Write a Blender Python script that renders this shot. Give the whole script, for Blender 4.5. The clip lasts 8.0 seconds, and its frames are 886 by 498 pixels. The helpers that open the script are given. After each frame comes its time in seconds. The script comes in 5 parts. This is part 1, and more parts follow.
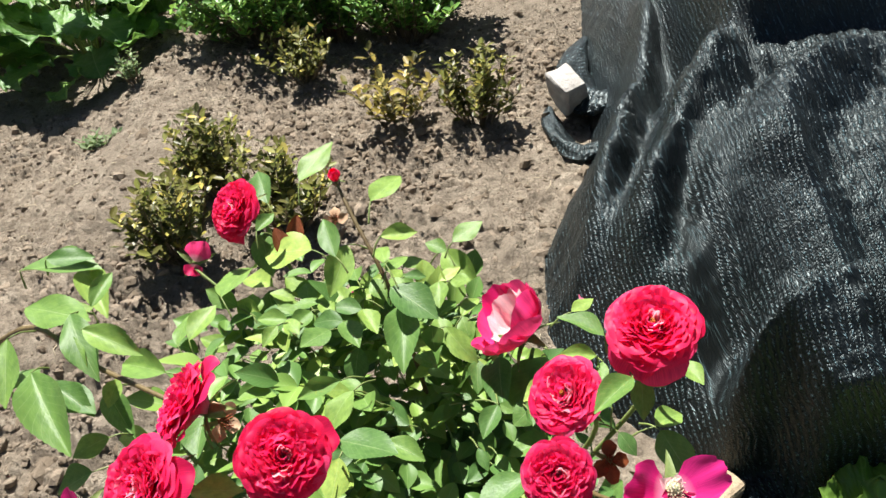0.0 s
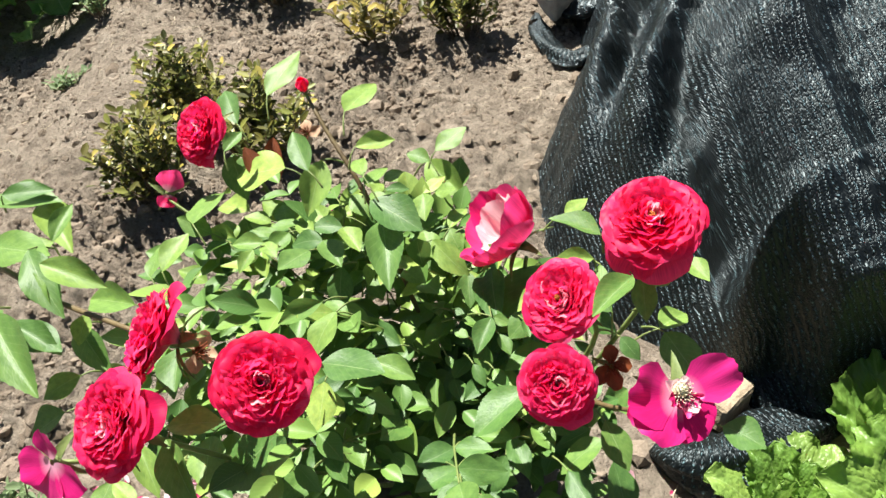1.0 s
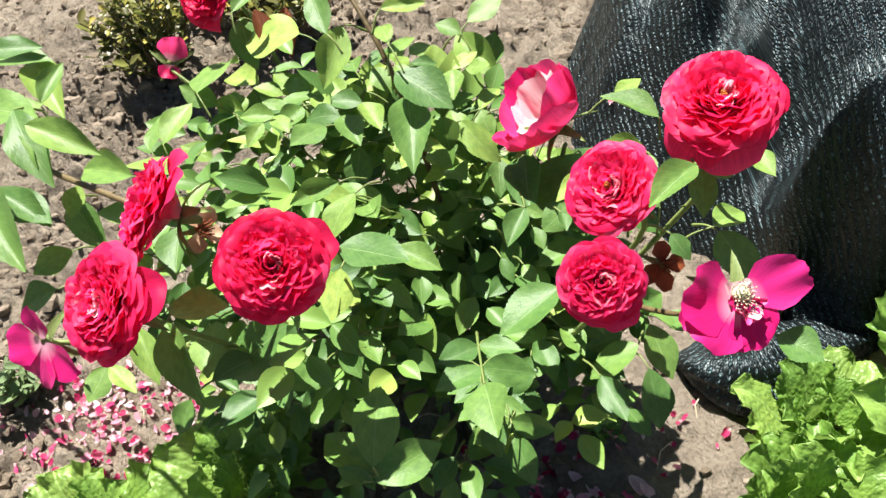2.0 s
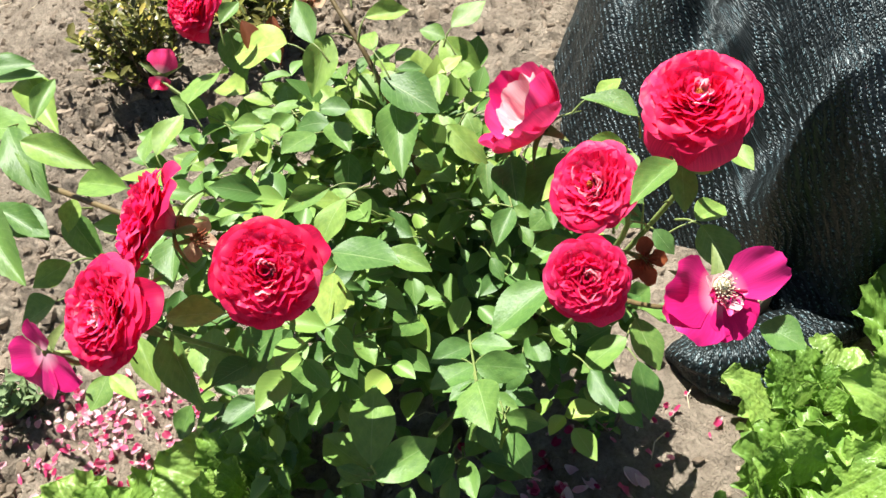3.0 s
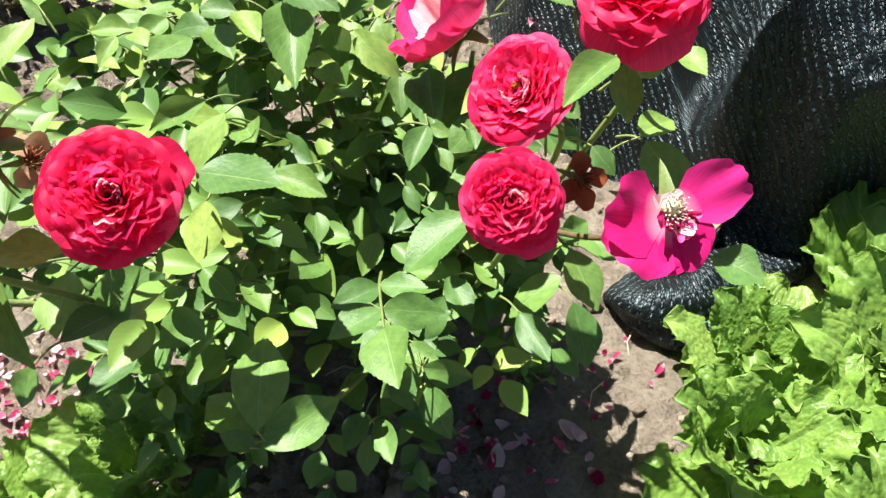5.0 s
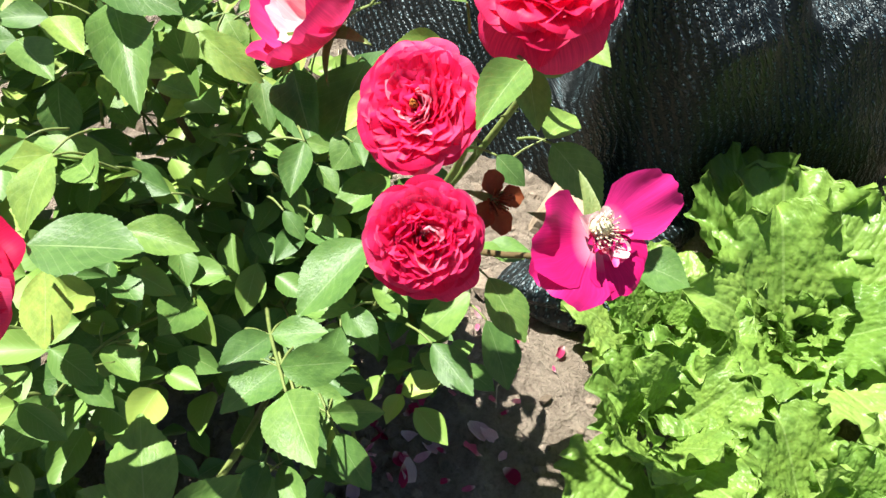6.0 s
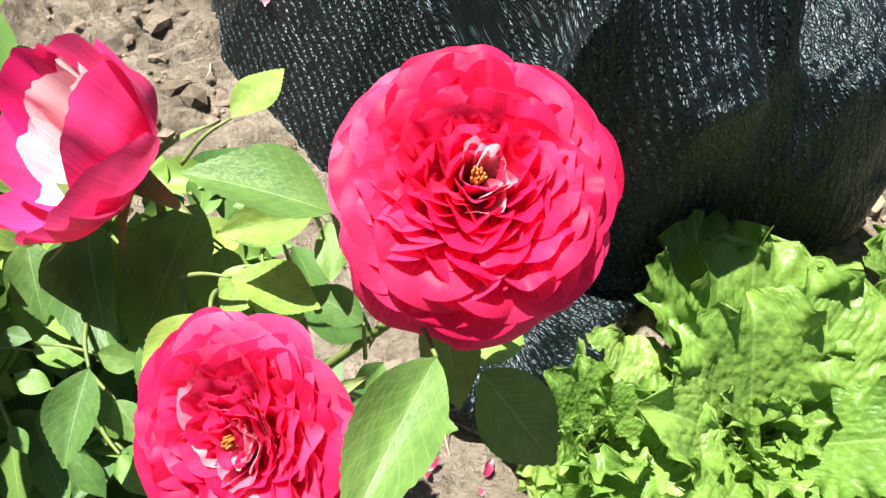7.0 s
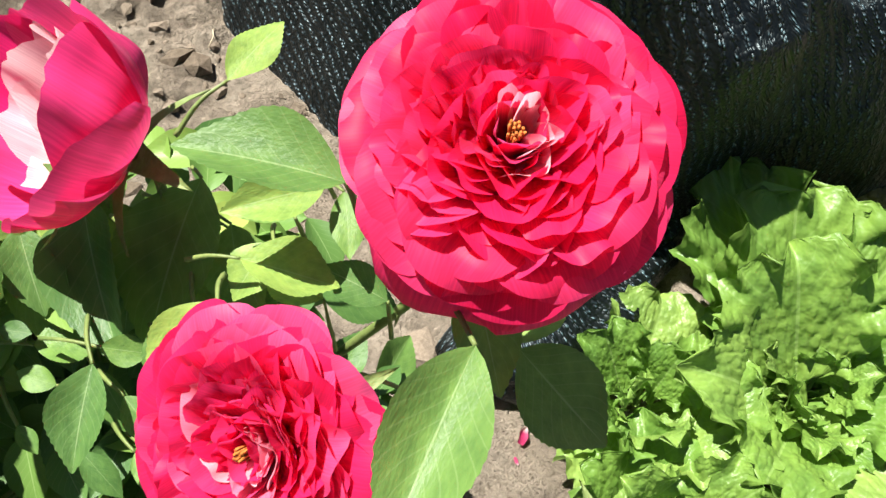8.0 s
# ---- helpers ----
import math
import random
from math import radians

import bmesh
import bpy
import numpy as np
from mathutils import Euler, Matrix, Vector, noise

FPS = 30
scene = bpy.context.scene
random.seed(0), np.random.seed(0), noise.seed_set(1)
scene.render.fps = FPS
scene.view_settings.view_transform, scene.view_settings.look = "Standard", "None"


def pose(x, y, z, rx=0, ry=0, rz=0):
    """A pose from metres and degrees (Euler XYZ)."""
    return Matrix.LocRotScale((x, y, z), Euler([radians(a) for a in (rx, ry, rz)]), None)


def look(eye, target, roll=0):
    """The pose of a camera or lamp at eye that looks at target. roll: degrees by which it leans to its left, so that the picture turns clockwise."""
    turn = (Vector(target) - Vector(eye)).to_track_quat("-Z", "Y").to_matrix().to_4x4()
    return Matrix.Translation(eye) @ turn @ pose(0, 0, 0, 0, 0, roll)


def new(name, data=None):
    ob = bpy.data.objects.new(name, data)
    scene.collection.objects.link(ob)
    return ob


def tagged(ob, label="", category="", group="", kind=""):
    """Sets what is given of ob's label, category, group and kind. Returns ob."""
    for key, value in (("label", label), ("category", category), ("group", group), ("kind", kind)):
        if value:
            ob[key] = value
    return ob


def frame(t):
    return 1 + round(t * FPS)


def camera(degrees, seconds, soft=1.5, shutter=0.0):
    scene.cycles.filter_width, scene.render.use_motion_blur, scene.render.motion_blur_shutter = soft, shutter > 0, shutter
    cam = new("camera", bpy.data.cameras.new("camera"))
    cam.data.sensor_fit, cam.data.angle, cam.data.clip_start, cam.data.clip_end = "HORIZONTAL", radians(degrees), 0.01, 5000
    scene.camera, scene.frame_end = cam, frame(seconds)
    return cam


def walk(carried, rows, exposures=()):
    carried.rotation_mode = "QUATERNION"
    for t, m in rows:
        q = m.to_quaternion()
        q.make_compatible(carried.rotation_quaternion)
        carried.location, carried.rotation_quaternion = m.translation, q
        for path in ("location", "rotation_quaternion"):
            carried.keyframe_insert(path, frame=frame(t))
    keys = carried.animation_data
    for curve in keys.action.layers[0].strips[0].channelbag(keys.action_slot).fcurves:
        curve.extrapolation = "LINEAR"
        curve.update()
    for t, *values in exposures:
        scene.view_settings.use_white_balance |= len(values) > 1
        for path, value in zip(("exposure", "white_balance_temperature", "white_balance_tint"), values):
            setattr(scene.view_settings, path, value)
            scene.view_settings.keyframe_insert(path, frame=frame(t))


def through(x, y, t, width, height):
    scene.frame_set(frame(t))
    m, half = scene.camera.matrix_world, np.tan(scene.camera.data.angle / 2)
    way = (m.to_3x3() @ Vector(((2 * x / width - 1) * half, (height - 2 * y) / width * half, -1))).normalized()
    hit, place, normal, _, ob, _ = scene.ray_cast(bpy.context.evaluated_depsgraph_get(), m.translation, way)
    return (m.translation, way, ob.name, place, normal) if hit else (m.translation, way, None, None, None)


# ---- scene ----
cam = camera(60.5, 8.0)
PATH = [
    (0, (0.047, 0.015, 0.904), (-0.04, 1.585, -0.332), -8.7),
    (0.5, (0.044, 0.01, 0.895), (-0.013, 1.551, -0.378), -8.9),
    (1, (0.056, 0.039, 0.856), (-0.057, 1.489, -0.516), -13.1),
    (1.2, (0.045, 0.047, 0.828), (-0.09, 1.442, -0.599), -12.8),
    (1.5, (0.032, 0.064, 0.808), (-0.121, 1.38, -0.691), -12.5),
    (1.7, (0.031, 0.073, 0.803), (-0.134, 1.343, -0.734), -12.5),
    (3, (0.037, 0.064, 0.815), (-0.116, 1.329, -0.726), -14.1),
    (3.5, (0.041, 0.064, 0.814), (-0.103, 1.353, -0.708), -12.9),
    (4, (0.044, 0.071, 0.805), (-0.09, 1.373, -0.708), -12.4),
    (4.5, (0.048, 0.07, 0.759), (-0.043, 1.327, -0.794), -11.9),
    (4.7, (0.052, 0.077, 0.747), (-0.024, 1.287, -0.844), -11.4),
    (5.8, (0.052, 0.169, 0.705), (0.294, 1.2, -0.991), -3.3),
    (6, (0.04, 0.174, 0.709), (0.355, 1.154, -1.006), -0.5),
    (6.4, (0.059, 0.233, 0.709), (0.526, 1.141, -1.012), 5.2),
    (6.5, (0.073, 0.242, 0.704), (0.536, 1.164, -1.009), 5.3),
    (7, (0.119, 0.349, 0.639), (0.578, 1.119, -1.148), 10.0),
    (7.5, (0.119, 0.375, 0.611), (0.496, 1.073, -1.225), 11.0),
    (8, (0.123, 0.363, 0.615), (0.502, 1.065, -1.22), 5.1),
]
walk(cam, [(t, look(eye, target, roll)) for t, eye, target, roll in PATH], ((0.0, 1.45), (0.6, 1.48), (1.5, 1.63), (4.5, 1.69), (7.5, 1.77), (8.0, 1.51)))

# ---------------------------------------------------------------- light
world = bpy.data.worlds.new("sky")
scene.world = world
world.use_nodes = True
SUN_EL, SUN_AZ = 62.0, -20.0            # azimuth from +y, to the left
wn = world.node_tree.nodes
sky = wn.new("ShaderNodeTexSky")
sky.sky_type, sky.sun_disc = "NISHITA", False
sky.sun_elevation, sky.sun_rotation = radians(SUN_EL), radians(SUN_AZ)
world.node_tree.links.new(sky.outputs[0], wn["Background"].inputs[0])
wn["Background"].inputs[1].default_value = 0.029
sun = new("sun", bpy.data.lights.new("sun", "SUN"))
sun.data.energy, sun.data.angle, sun.data.color = 5.0, radians(0.53), (1.0, 0.965, 0.91)
to_sun = Vector((math.sin(radians(SUN_AZ)) * math.cos(radians(SUN_EL)), math.cos(radians(SUN_AZ)) * math.cos(radians(SUN_EL)), math.sin(radians(SUN_EL))))
sun.matrix_world = look(to_sun * 20, (0, 0, 0))


# ---------------------------------------------------------------- materials
class Mat:
    def __init__(self, name, rough=0.6, spec=0.4):
        self.m = bpy.data.materials.new(name)
        self.m.use_nodes = True
        self.t = self.m.node_tree
        self.b = self.t.nodes["Principled BSDF"]
        self.b.inputs["Roughness"].default_value = rough
        self.b.inputs["Specular IOR Level"].default_value = spec

    def node(self, kind, **vals):
        n = self.t.nodes.new(kind)
        for k, v in vals.items():
            n.inputs[k.replace("_", " ")].default_value = v
        return n

    def link(self, a, b):
        self.t.links.new(a, b)

    def ramp(self, fac, *stops):
        n = self.t.nodes.new("ShaderNodeValToRGB")
        e = n.color_ramp.elements
        while len(e) < len(stops):
            e.new(0.5)
        for el, (p, c) in zip(e, stops):
            el.position, el.color = p, (*c, 1)
        self.link(fac, n.inputs[0])
        return n.outputs[0]

    def noise(self, scale, detail=4.0, coord="Object", rough=0.55):
        c = self.t.nodes.new("ShaderNodeTexCoord")
        n = self.node("ShaderNodeTexNoise", Scale=scale, Detail=detail, Roughness=rough)
        self.link(c.outputs[coord], n.inputs["Vector"])
        return n.outputs["Fac"]

    def mix(self, a, b, fac, blend="MIX"):
        n = self.t.nodes.new("ShaderNodeMix")
        n.data_type, n.blend_type = "RGBA", blend
        for sock, v in ((n.inputs[6], a), (n.inputs[7], b), (n.inputs[0], fac)):
            if isinstance(v, tuple):
                sock.default_value = (*v, 1)
            elif isinstance(v, (int, float)):
                sock.default_value = v
            else:
                self.link(v, sock)
        return n.outputs[2]

    def math(self, op, a, b=0.0):
        n = self.t.nodes.new("ShaderNodeMath")
        n.operation = op
        for sock, v in zip(n.inputs, (a, b)):
            if isinstance(v, (int, float)):
                sock.default_value = v
            else:
                self.link(v, sock)
        return n.outputs[0]

    def bump(self, height, strength=0.5, distance=0.002, under=None):
        n = self.node("ShaderNodeBump", Strength=strength, Distance=distance)
        self.link(height, n.inputs["Height"])
        if under is not None:
            self.link(under, n.inputs["Normal"])
        return n.outputs[0]

    def colour(self, c):
        self.link(c, self.b.inputs["Base Color"])

    def normal(self, n):
        self.link(n, self.b.inputs["Normal"])

    def thin(self, colour, share):
        """Light passing through a thin blade or petal."""
        tr = self.t.nodes.new("ShaderNodeBsdfTranslucent")
        if isinstance(colour, tuple):
            tr.inputs[0].default_value = (*colour, 1)
        else:
            self.link(colour, tr.inputs[0])
        mx = self.t.nodes.new("ShaderNodeMixShader")
        mx.inputs[0].default_value = share
        self.link(self.b.outputs[0], mx.inputs[1])
        self.link(tr.outputs[0], mx.inputs[2])
        self.link(mx.outputs[0], self.t.nodes["Material Output"].inputs[0])


def rand(m, island=False):
    if island:
        return m.t.nodes.new("ShaderNodeNewGeometry").outputs["Random Per Island"]
    return m.t.nodes.new("ShaderNodeObjectInfo").outputs["Random"]


def leaf_mat(name, stops, rough, spec, through, island=False, vein=(0.45, 0.55, 0.25), veins=0.2, blister=False):
    """A leaf blade: hue by leaf, mottling, and a pale midrib with side veins along the blade's UV."""
    m = Mat(name, rough, spec)
    base = m.ramp(rand(m, island), *stops)
    mott = m.ramp(m.noise(6, 5, rough=0.6), (0.3, (0.70, 0.76, 0.72)), (0.7, (1.22, 1.16, 1.05)))
    col = m.mix(base, mott, 1.0, "MULTIPLY")
    uv = m.t.nodes.new("ShaderNodeUVMap")
    sep = m.t.nodes.new("ShaderNodeSeparateXYZ")
    m.link(uv.outputs[0], sep.inputs[0])
    side = m.math("ABSOLUTE", sep.outputs[1])
    rib = m.math("LESS_THAN", side, 0.022)
    run = m.math("SUBTRACT", m.math("MULTIPLY", sep.outputs[0], 9.0), m.math("MULTIPLY", side, 3.0))
    wav = m.math("SINE", m.math("MULTIPLY", run, 6.283))
    fine = m.math("MULTIPLY", m.math("GREATER_THAN", wav, 0.955), 0.35)
    mask = m.math("MULTIPLY", m.math("MAXIMUM", rib, fine), veins)
    col = m.mix(col, vein, mask)
    m.colour(col)
    bump = m.bump(m.math("ADD", m.math("MULTIPLY", wav, 0.02), m.math("MULTIPLY", m.noise(22, 4), 0.9)), 0.16, 0.003)
    if blister:
        bump = m.bump(m.noise(11, 2, rough=0.4), 0.2, 0.02, bump)
    m.normal(bump)
    m.thin(m.mix(col, (0.42, 0.66, 0.14), 0.28), through)
    return m.m


def petal_mat(name, stops, pale, through=0.6, rough=0.46):
    m = Mat(name, rough, 0.22)
    base = m.ramp(rand(m), *stops)
    uv = m.t.nodes.new("ShaderNodeUVMap")
    sep = m.t.nodes.new("ShaderNodeSeparateXYZ")
    m.link(uv.outputs[0], sep.inputs[0])
    claw = m.ramp(sep.outputs[0], (0.05, (1, 1, 1)), (0.34, (0, 0, 0)))
    streak = m.node("ShaderNodeTexNoise", Scale=1.0, Detail=3.0)
    mp = m.node("ShaderNodeMapping")
    mp.inputs["Scale"].default_value = (2.0, 26.0, 1.0)
    m.link(uv.outputs[0], mp.inputs[0])
    m.link(mp.outputs[0], streak.inputs["Vector"])
    vary = m.ramp(streak.outputs["Fac"], (0.3, (0.78, 0.7, 0.74)), (0.7, (1.12, 1.2, 1.2)))
    col = m.mix(m.mix(base, vary, 0.8, "MULTIPLY"), pale, m.math("MULTIPLY", claw, 0.75))
    m.colour(col)
    m.b.inputs["Sheen Weight"].default_value = 0.02
    m.normal(m.bump(streak.outputs["Fac"], 0.10, 0.0005))
    m.thin(col, through)
    return m.m


def soil_mat():
    m = Mat("soil", 0.95, 0.12)
    big = m.noise(2.6, 5)
    mid = m.noise(17, 6, rough=0.7)
    fine = m.noise(190, 5, rough=0.75)
    col = m.ramp(mid, (0.30, (0.14, 0.112, 0.083)), (0.50, (0.325, 0.270, 0.206)), (0.70, (0.47, 0.405, 0.318)))
    col = m.mix(col, (0.285, 0.240, 0.186), m.ramp(big, (0.42, (0, 0, 0)), (0.62, (0.75, 0.75, 0.75))))
    grit = m.ramp(fine, (0.28, (0.55, 0.53, 0.5)), (0.52, (1, 1, 1)), (0.75, (1.22, 1.2, 1.16)))
    m.colour(m.mix(col, grit, 1.0, "MULTIPLY"))
    n1 = m.bump(m.noise(60, 6, rough=0.7), 1.0, 0.028)
    m.normal(m.bump(fine, 1.0, 0.007, n1))
    return m.m


def clod_mat():
    m = Mat("clod", 0.95, 0.1)
    col = m.ramp(rand(m, True), (0.0, (0.14, 0.112, 0.083)), (0.5, (0.215, 0.176, 0.134)), (1.0, (0.29, 0.24, 0.186)))
    fine = m.noise(210, 5, rough=0.75)
    m.colour(m.mix(col, m.ramp(fine, (0.3, (0.6, 0.58, 0.55)), (0.7, (1.2, 1.18, 1.15))), 1.0, "MULTIPLY"))
    m.normal(m.bump(fine, 0.9, 0.004))
    return m.m


def net_mat():
    """Knitted shade cloth: rows of shiny dark ribbon with gaps, its glints painted into the colour."""
    m = Mat("shade_cloth", 0.42, 0.42)
    m.b.inputs["Specular Tint"].default_value = (0.80, 0.97, 1.0, 1)
    uv = m.t.nodes.new("ShaderNodeUVMap")
    mp = m.node("ShaderNodeMapping")
    mp.inputs["Rotation"].default_value = (0, 0, radians(9))
    m.link(uv.outputs[0], mp.inputs[0])
    warp = m.node("ShaderNodeTexNoise", Scale=9.0, Detail=2.0)
    m.link(mp.outputs[0], warp.inputs["Vector"])
    add = m.t.nodes.new("ShaderNodeVectorMath")
    add.operation = "MULTIPLY_ADD"
    add.inputs[1].default_value = (0.03, 0.03, 0)
    m.link(warp.outputs["Color"], add.inputs[0])
    m.link(mp.outputs[0], add.inputs[2])
    rows = m.node("ShaderNodeTexWave", Scale=37.0, Distortion=0.7, Detail=2.0, Detail_Scale=3.0)
    rows.bands_direction = "X"
    m.link(add.outputs[0], rows.inputs["Vector"])
    knots = m.node("ShaderNodeTexVoronoi", Scale=420.0, Randomness=0.8)
    st = m.node("ShaderNodeMapping")
    st.inputs["Scale"].default_value = (1.0, 0.62, 1.0)
    m.link(add.outputs[0], st.inputs[0])
    m.link(st.outputs[0], knots.inputs["Vector"])
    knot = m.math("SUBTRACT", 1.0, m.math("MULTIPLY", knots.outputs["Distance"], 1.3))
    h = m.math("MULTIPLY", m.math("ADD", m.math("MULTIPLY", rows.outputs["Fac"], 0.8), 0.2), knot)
    # dark gaps; the pale knots paint sun glints on black plastic into the colour
    glint_tape = m.ramp(h, (0.18, (0.002, 0.0025, 0.0025)), (0.42, (0.008, 0.011, 0.013)), (0.76, (0.150, 0.212, 0.238)))
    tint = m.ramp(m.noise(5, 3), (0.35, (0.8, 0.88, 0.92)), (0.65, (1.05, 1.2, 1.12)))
    m.colour(m.mix(glint_tape, tint, 1.0, "MULTIPLY"))
    m.normal(m.bump(h, 1.0, 0.0024))
    return m.m


def plain_mat(name, a, b, scale, rough, spec=0.3, bump=0.5, dist=0.002, through=0.0):
    m = Mat(name, rough, spec)
    n = m.noise(scale, 5, rough=0.65)
    col = m.ramp(n, (0.3, a), (0.7, b))
    m.colour(col)
    m.normal(m.bump(m.noise(scale * 3, 4), bump, dist))
    if through:
        m.thin(col, through)
    return m.m


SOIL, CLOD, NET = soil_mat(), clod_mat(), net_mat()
ROSE_LEAF = leaf_mat("rose_leaf", ((0.0, (0.070, 0.150, 0.043)), (0.45, (0.140, 0.244, 0.058)), (0.85, (0.222, 0.328, 0.076)), (1.0, (0.30, 0.40, 0.098))), 0.45, 0.26, 0.24, vein=(0.40, 0.50, 0.24), veins=0.3)
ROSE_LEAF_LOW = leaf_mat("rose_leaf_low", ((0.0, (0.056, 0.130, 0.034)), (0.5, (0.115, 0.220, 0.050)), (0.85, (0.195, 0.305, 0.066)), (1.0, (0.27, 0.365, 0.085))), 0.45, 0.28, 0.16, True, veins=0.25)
# a darker green than the other crown leaves, for leaflets low on the near side
ROSE_LEAF_DARK = leaf_mat("dark_rose_leaf", ((0.0, (0.050, 0.115, 0.034)), (0.5, (0.086, 0.178, 0.044)), (1.0, (0.130, 0.232, 0.054))), 0.44, 0.28, 0.18, vein=(0.36, 0.46, 0.22), veins=0.2)
LETTUCE = leaf_mat("lettuce_leaf", ((0.0, (0.135, 0.255, 0.046)), (0.6, (0.190, 0.320, 0.062)), (1.0, (0.25, 0.375, 0.092))), 0.40, 0.38, 0.34, vein=(0.42, 0.60, 0.20), veins=0.28, blister=True)
BROAD = leaf_mat("broad_leaf", ((0.0, (0.06, 0.15, 0.03)), (0.7, (0.11, 0.24, 0.045)), (1.0, (0.26, 0.40, 0.11))), 0.5, 0.35, 0.25, blister=True)
BOX_BRONZE = leaf_mat("box_leaf_bronze", ((0.0, (0.050, 0.055, 0.014)), (0.45, (0.125, 0.110, 0.024)), (0.80, (0.17, 0.185, 0.038)), (1.0, (0.50, 0.39, 0.10))), 0.42, 0.3, 0.12, True)
BOX_GOLD = leaf_mat("box_leaf_gold", ((0.0, (0.06, 0.055, 0.014)), (0.45, (0.18, 0.135, 0.03)), (0.8, (0.36, 0.27, 0.065)), (1.0, (0.5, 0.40, 0.13))), 0.45, 0.3, 0.15, True)
BOX_GREEN = leaf_mat("box_leaf_green", ((0.0, (0.06, 0.15, 0.03)), (0.5, (0.12, 0.27, 0.045)), (1.0, (0.26, 0.44, 0.08))), 0.42, 0.35, 0.2, True)
WEED = leaf_mat("weed_leaf", ((0.0, (0.13, 0.19, 0.09)), (1.0, (0.26, 0.34, 0.18))), 0.55, 0.3, 0.2, True)
RED = petal_mat("crimson_petal", ((0.0, (0.82, 0.010, 0.085)), (0.5, (0.90, 0.025, 0.135)), (1.0, (0.93, 0.060, 0.21))), (0.93, 0.30, 0.44), 0.66)
PINK = petal_mat("pink_petal", ((0.0, (0.82, 0.014, 0.11)), (0.6, (0.88, 0.035, 0.18)), (1.0, (0.92, 0.11, 0.29))), (0.95, 0.58, 0.64), 0.64)
MAGENTA = petal_mat("magenta_petal", ((0.0, (0.68, 0.012, 0.17)), (1.0, (0.80, 0.030, 0.25))), (0.90, 0.55, 0.66), 0.42)
FALLEN = petal_mat("fallen_petal", ((0.0, (0.34, 0.01, 0.06)), (0.30, (0.68, 0.06, 0.20)), (0.60, (0.86, 0.32, 0.45)), (1.0, (0.92, 0.74, 0.74))), (0.95, 0.82, 0.78))
WINE = petal_mat("wine_petal", ((0.0, (0.16, 0.004, 0.045)), (1.0, (0.36, 0.01, 0.09))), (0.7, 0.3, 0.4), 0.2)
ROSY = petal_mat("rosy_petal", ((0.0, (0.80, 0.018, 0.16)), (1.0, (0.90, 0.09, 0.29))), (0.95, 0.72, 0.76), 0.28, 0.36)
PALE = petal_mat("pale_petal", ((0.0, (0.93, 0.72, 0.72)), (1.0, (0.95, 0.84, 0.82))), (0.96, 0.9, 0.84))
CANE = plain_mat("cane_bark", (0.07, 0.045, 0.02), (0.16, 0.12, 0.05), 60, 0.55)
SHOOT = plain_mat("green_shoot", (0.10, 0.15, 0.04), (0.19, 0.23, 0.07), 60, 0.5)
SEPAL = plain_mat("sepal", (0.12, 0.17, 0.05), (0.22, 0.27, 0.09), 90, 0.55, through=0.15)
DRIED = plain_mat("dried_petal", (0.33, 0.17, 0.08), (0.62, 0.44, 0.3), 70, 0.8, through=0.2)
RUST = plain_mat("rust_leaf", (0.16, 0.04, 0.015), (0.32, 0.09, 0.03), 60, 0.6, through=0.2)
CREAM = plain_mat("cream_hip", (0.50, 0.50, 0.26), (0.72, 0.68, 0.46), 200, 0.6, through=0.2)
STAMEN = plain_mat("stamen", (0.30, 0.07, 0.012), (0.52, 0.20, 0.035), 300, 0.7)
TWIG = plain_mat("twig", (0.10, 0.075, 0.045), (0.2, 0.15, 0.09), 80, 0.8)
STRAW = plain_mat("straw", (0.45, 0.37, 0.24), (0.62, 0.54, 0.4), 80, 0.8)
ROCK = plain_mat("stone", (0.25, 0.235, 0.215), (0.42, 0.40, 0.37), 28, 0.85, 0.3, 0.7, 0.006)
TAN_ROCK = plain_mat("tan_stone", (0.24, 0.18, 0.115), (0.36, 0.285, 0.195), 30, 0.85, 0.3, 0.7, 0.006)


# ---------------------------------------------------------------- builders
def mesh(name, verts, faces, mat, uvs=None, smooth=True):
    me = bpy.data.meshes.new(name)
    me.from_pydata(verts, [], faces)
    me.materials.append(mat)
    if smooth:
        me.polygons.foreach_set("use_smooth", [True] * len(me.polygons))
    if uvs is not None:
        lay = me.uv_layers.new(name="UVMap")
        idx = np.empty(len(me.loops), dtype=np.int32)
        me.loops.foreach_get("vertex_index", idx)
        lay.data.foreach_set("uv", np.asarray(uvs, dtype=np.float32)[idx].ravel())
    me.update()
    return me


def thing(name, label, category, place=(0, 0, 0), group="", kind=""):
    ob = new(name)
    ob.matrix_world = Matrix.Translation(place)
    ob.empty_display_size = 0.05
    return tagged(ob, label, category, group, kind)


def part(name, me, parent, m=None, label=""):
    """A mesh under a thing or a part; m is its pose in the parent's space."""
    ob = new(name, me)
    ob.parent = parent
    if m is not None:
        ob.matrix_local = m
    return tagged(ob, label)


def grid_faces(nu, nv):
    return [(i * nv + j, i * nv + j + 1, (i + 1) * nv + j + 1, (i + 1) * nv + j) for i in range(nu - 1) for j in range(nv - 1)]


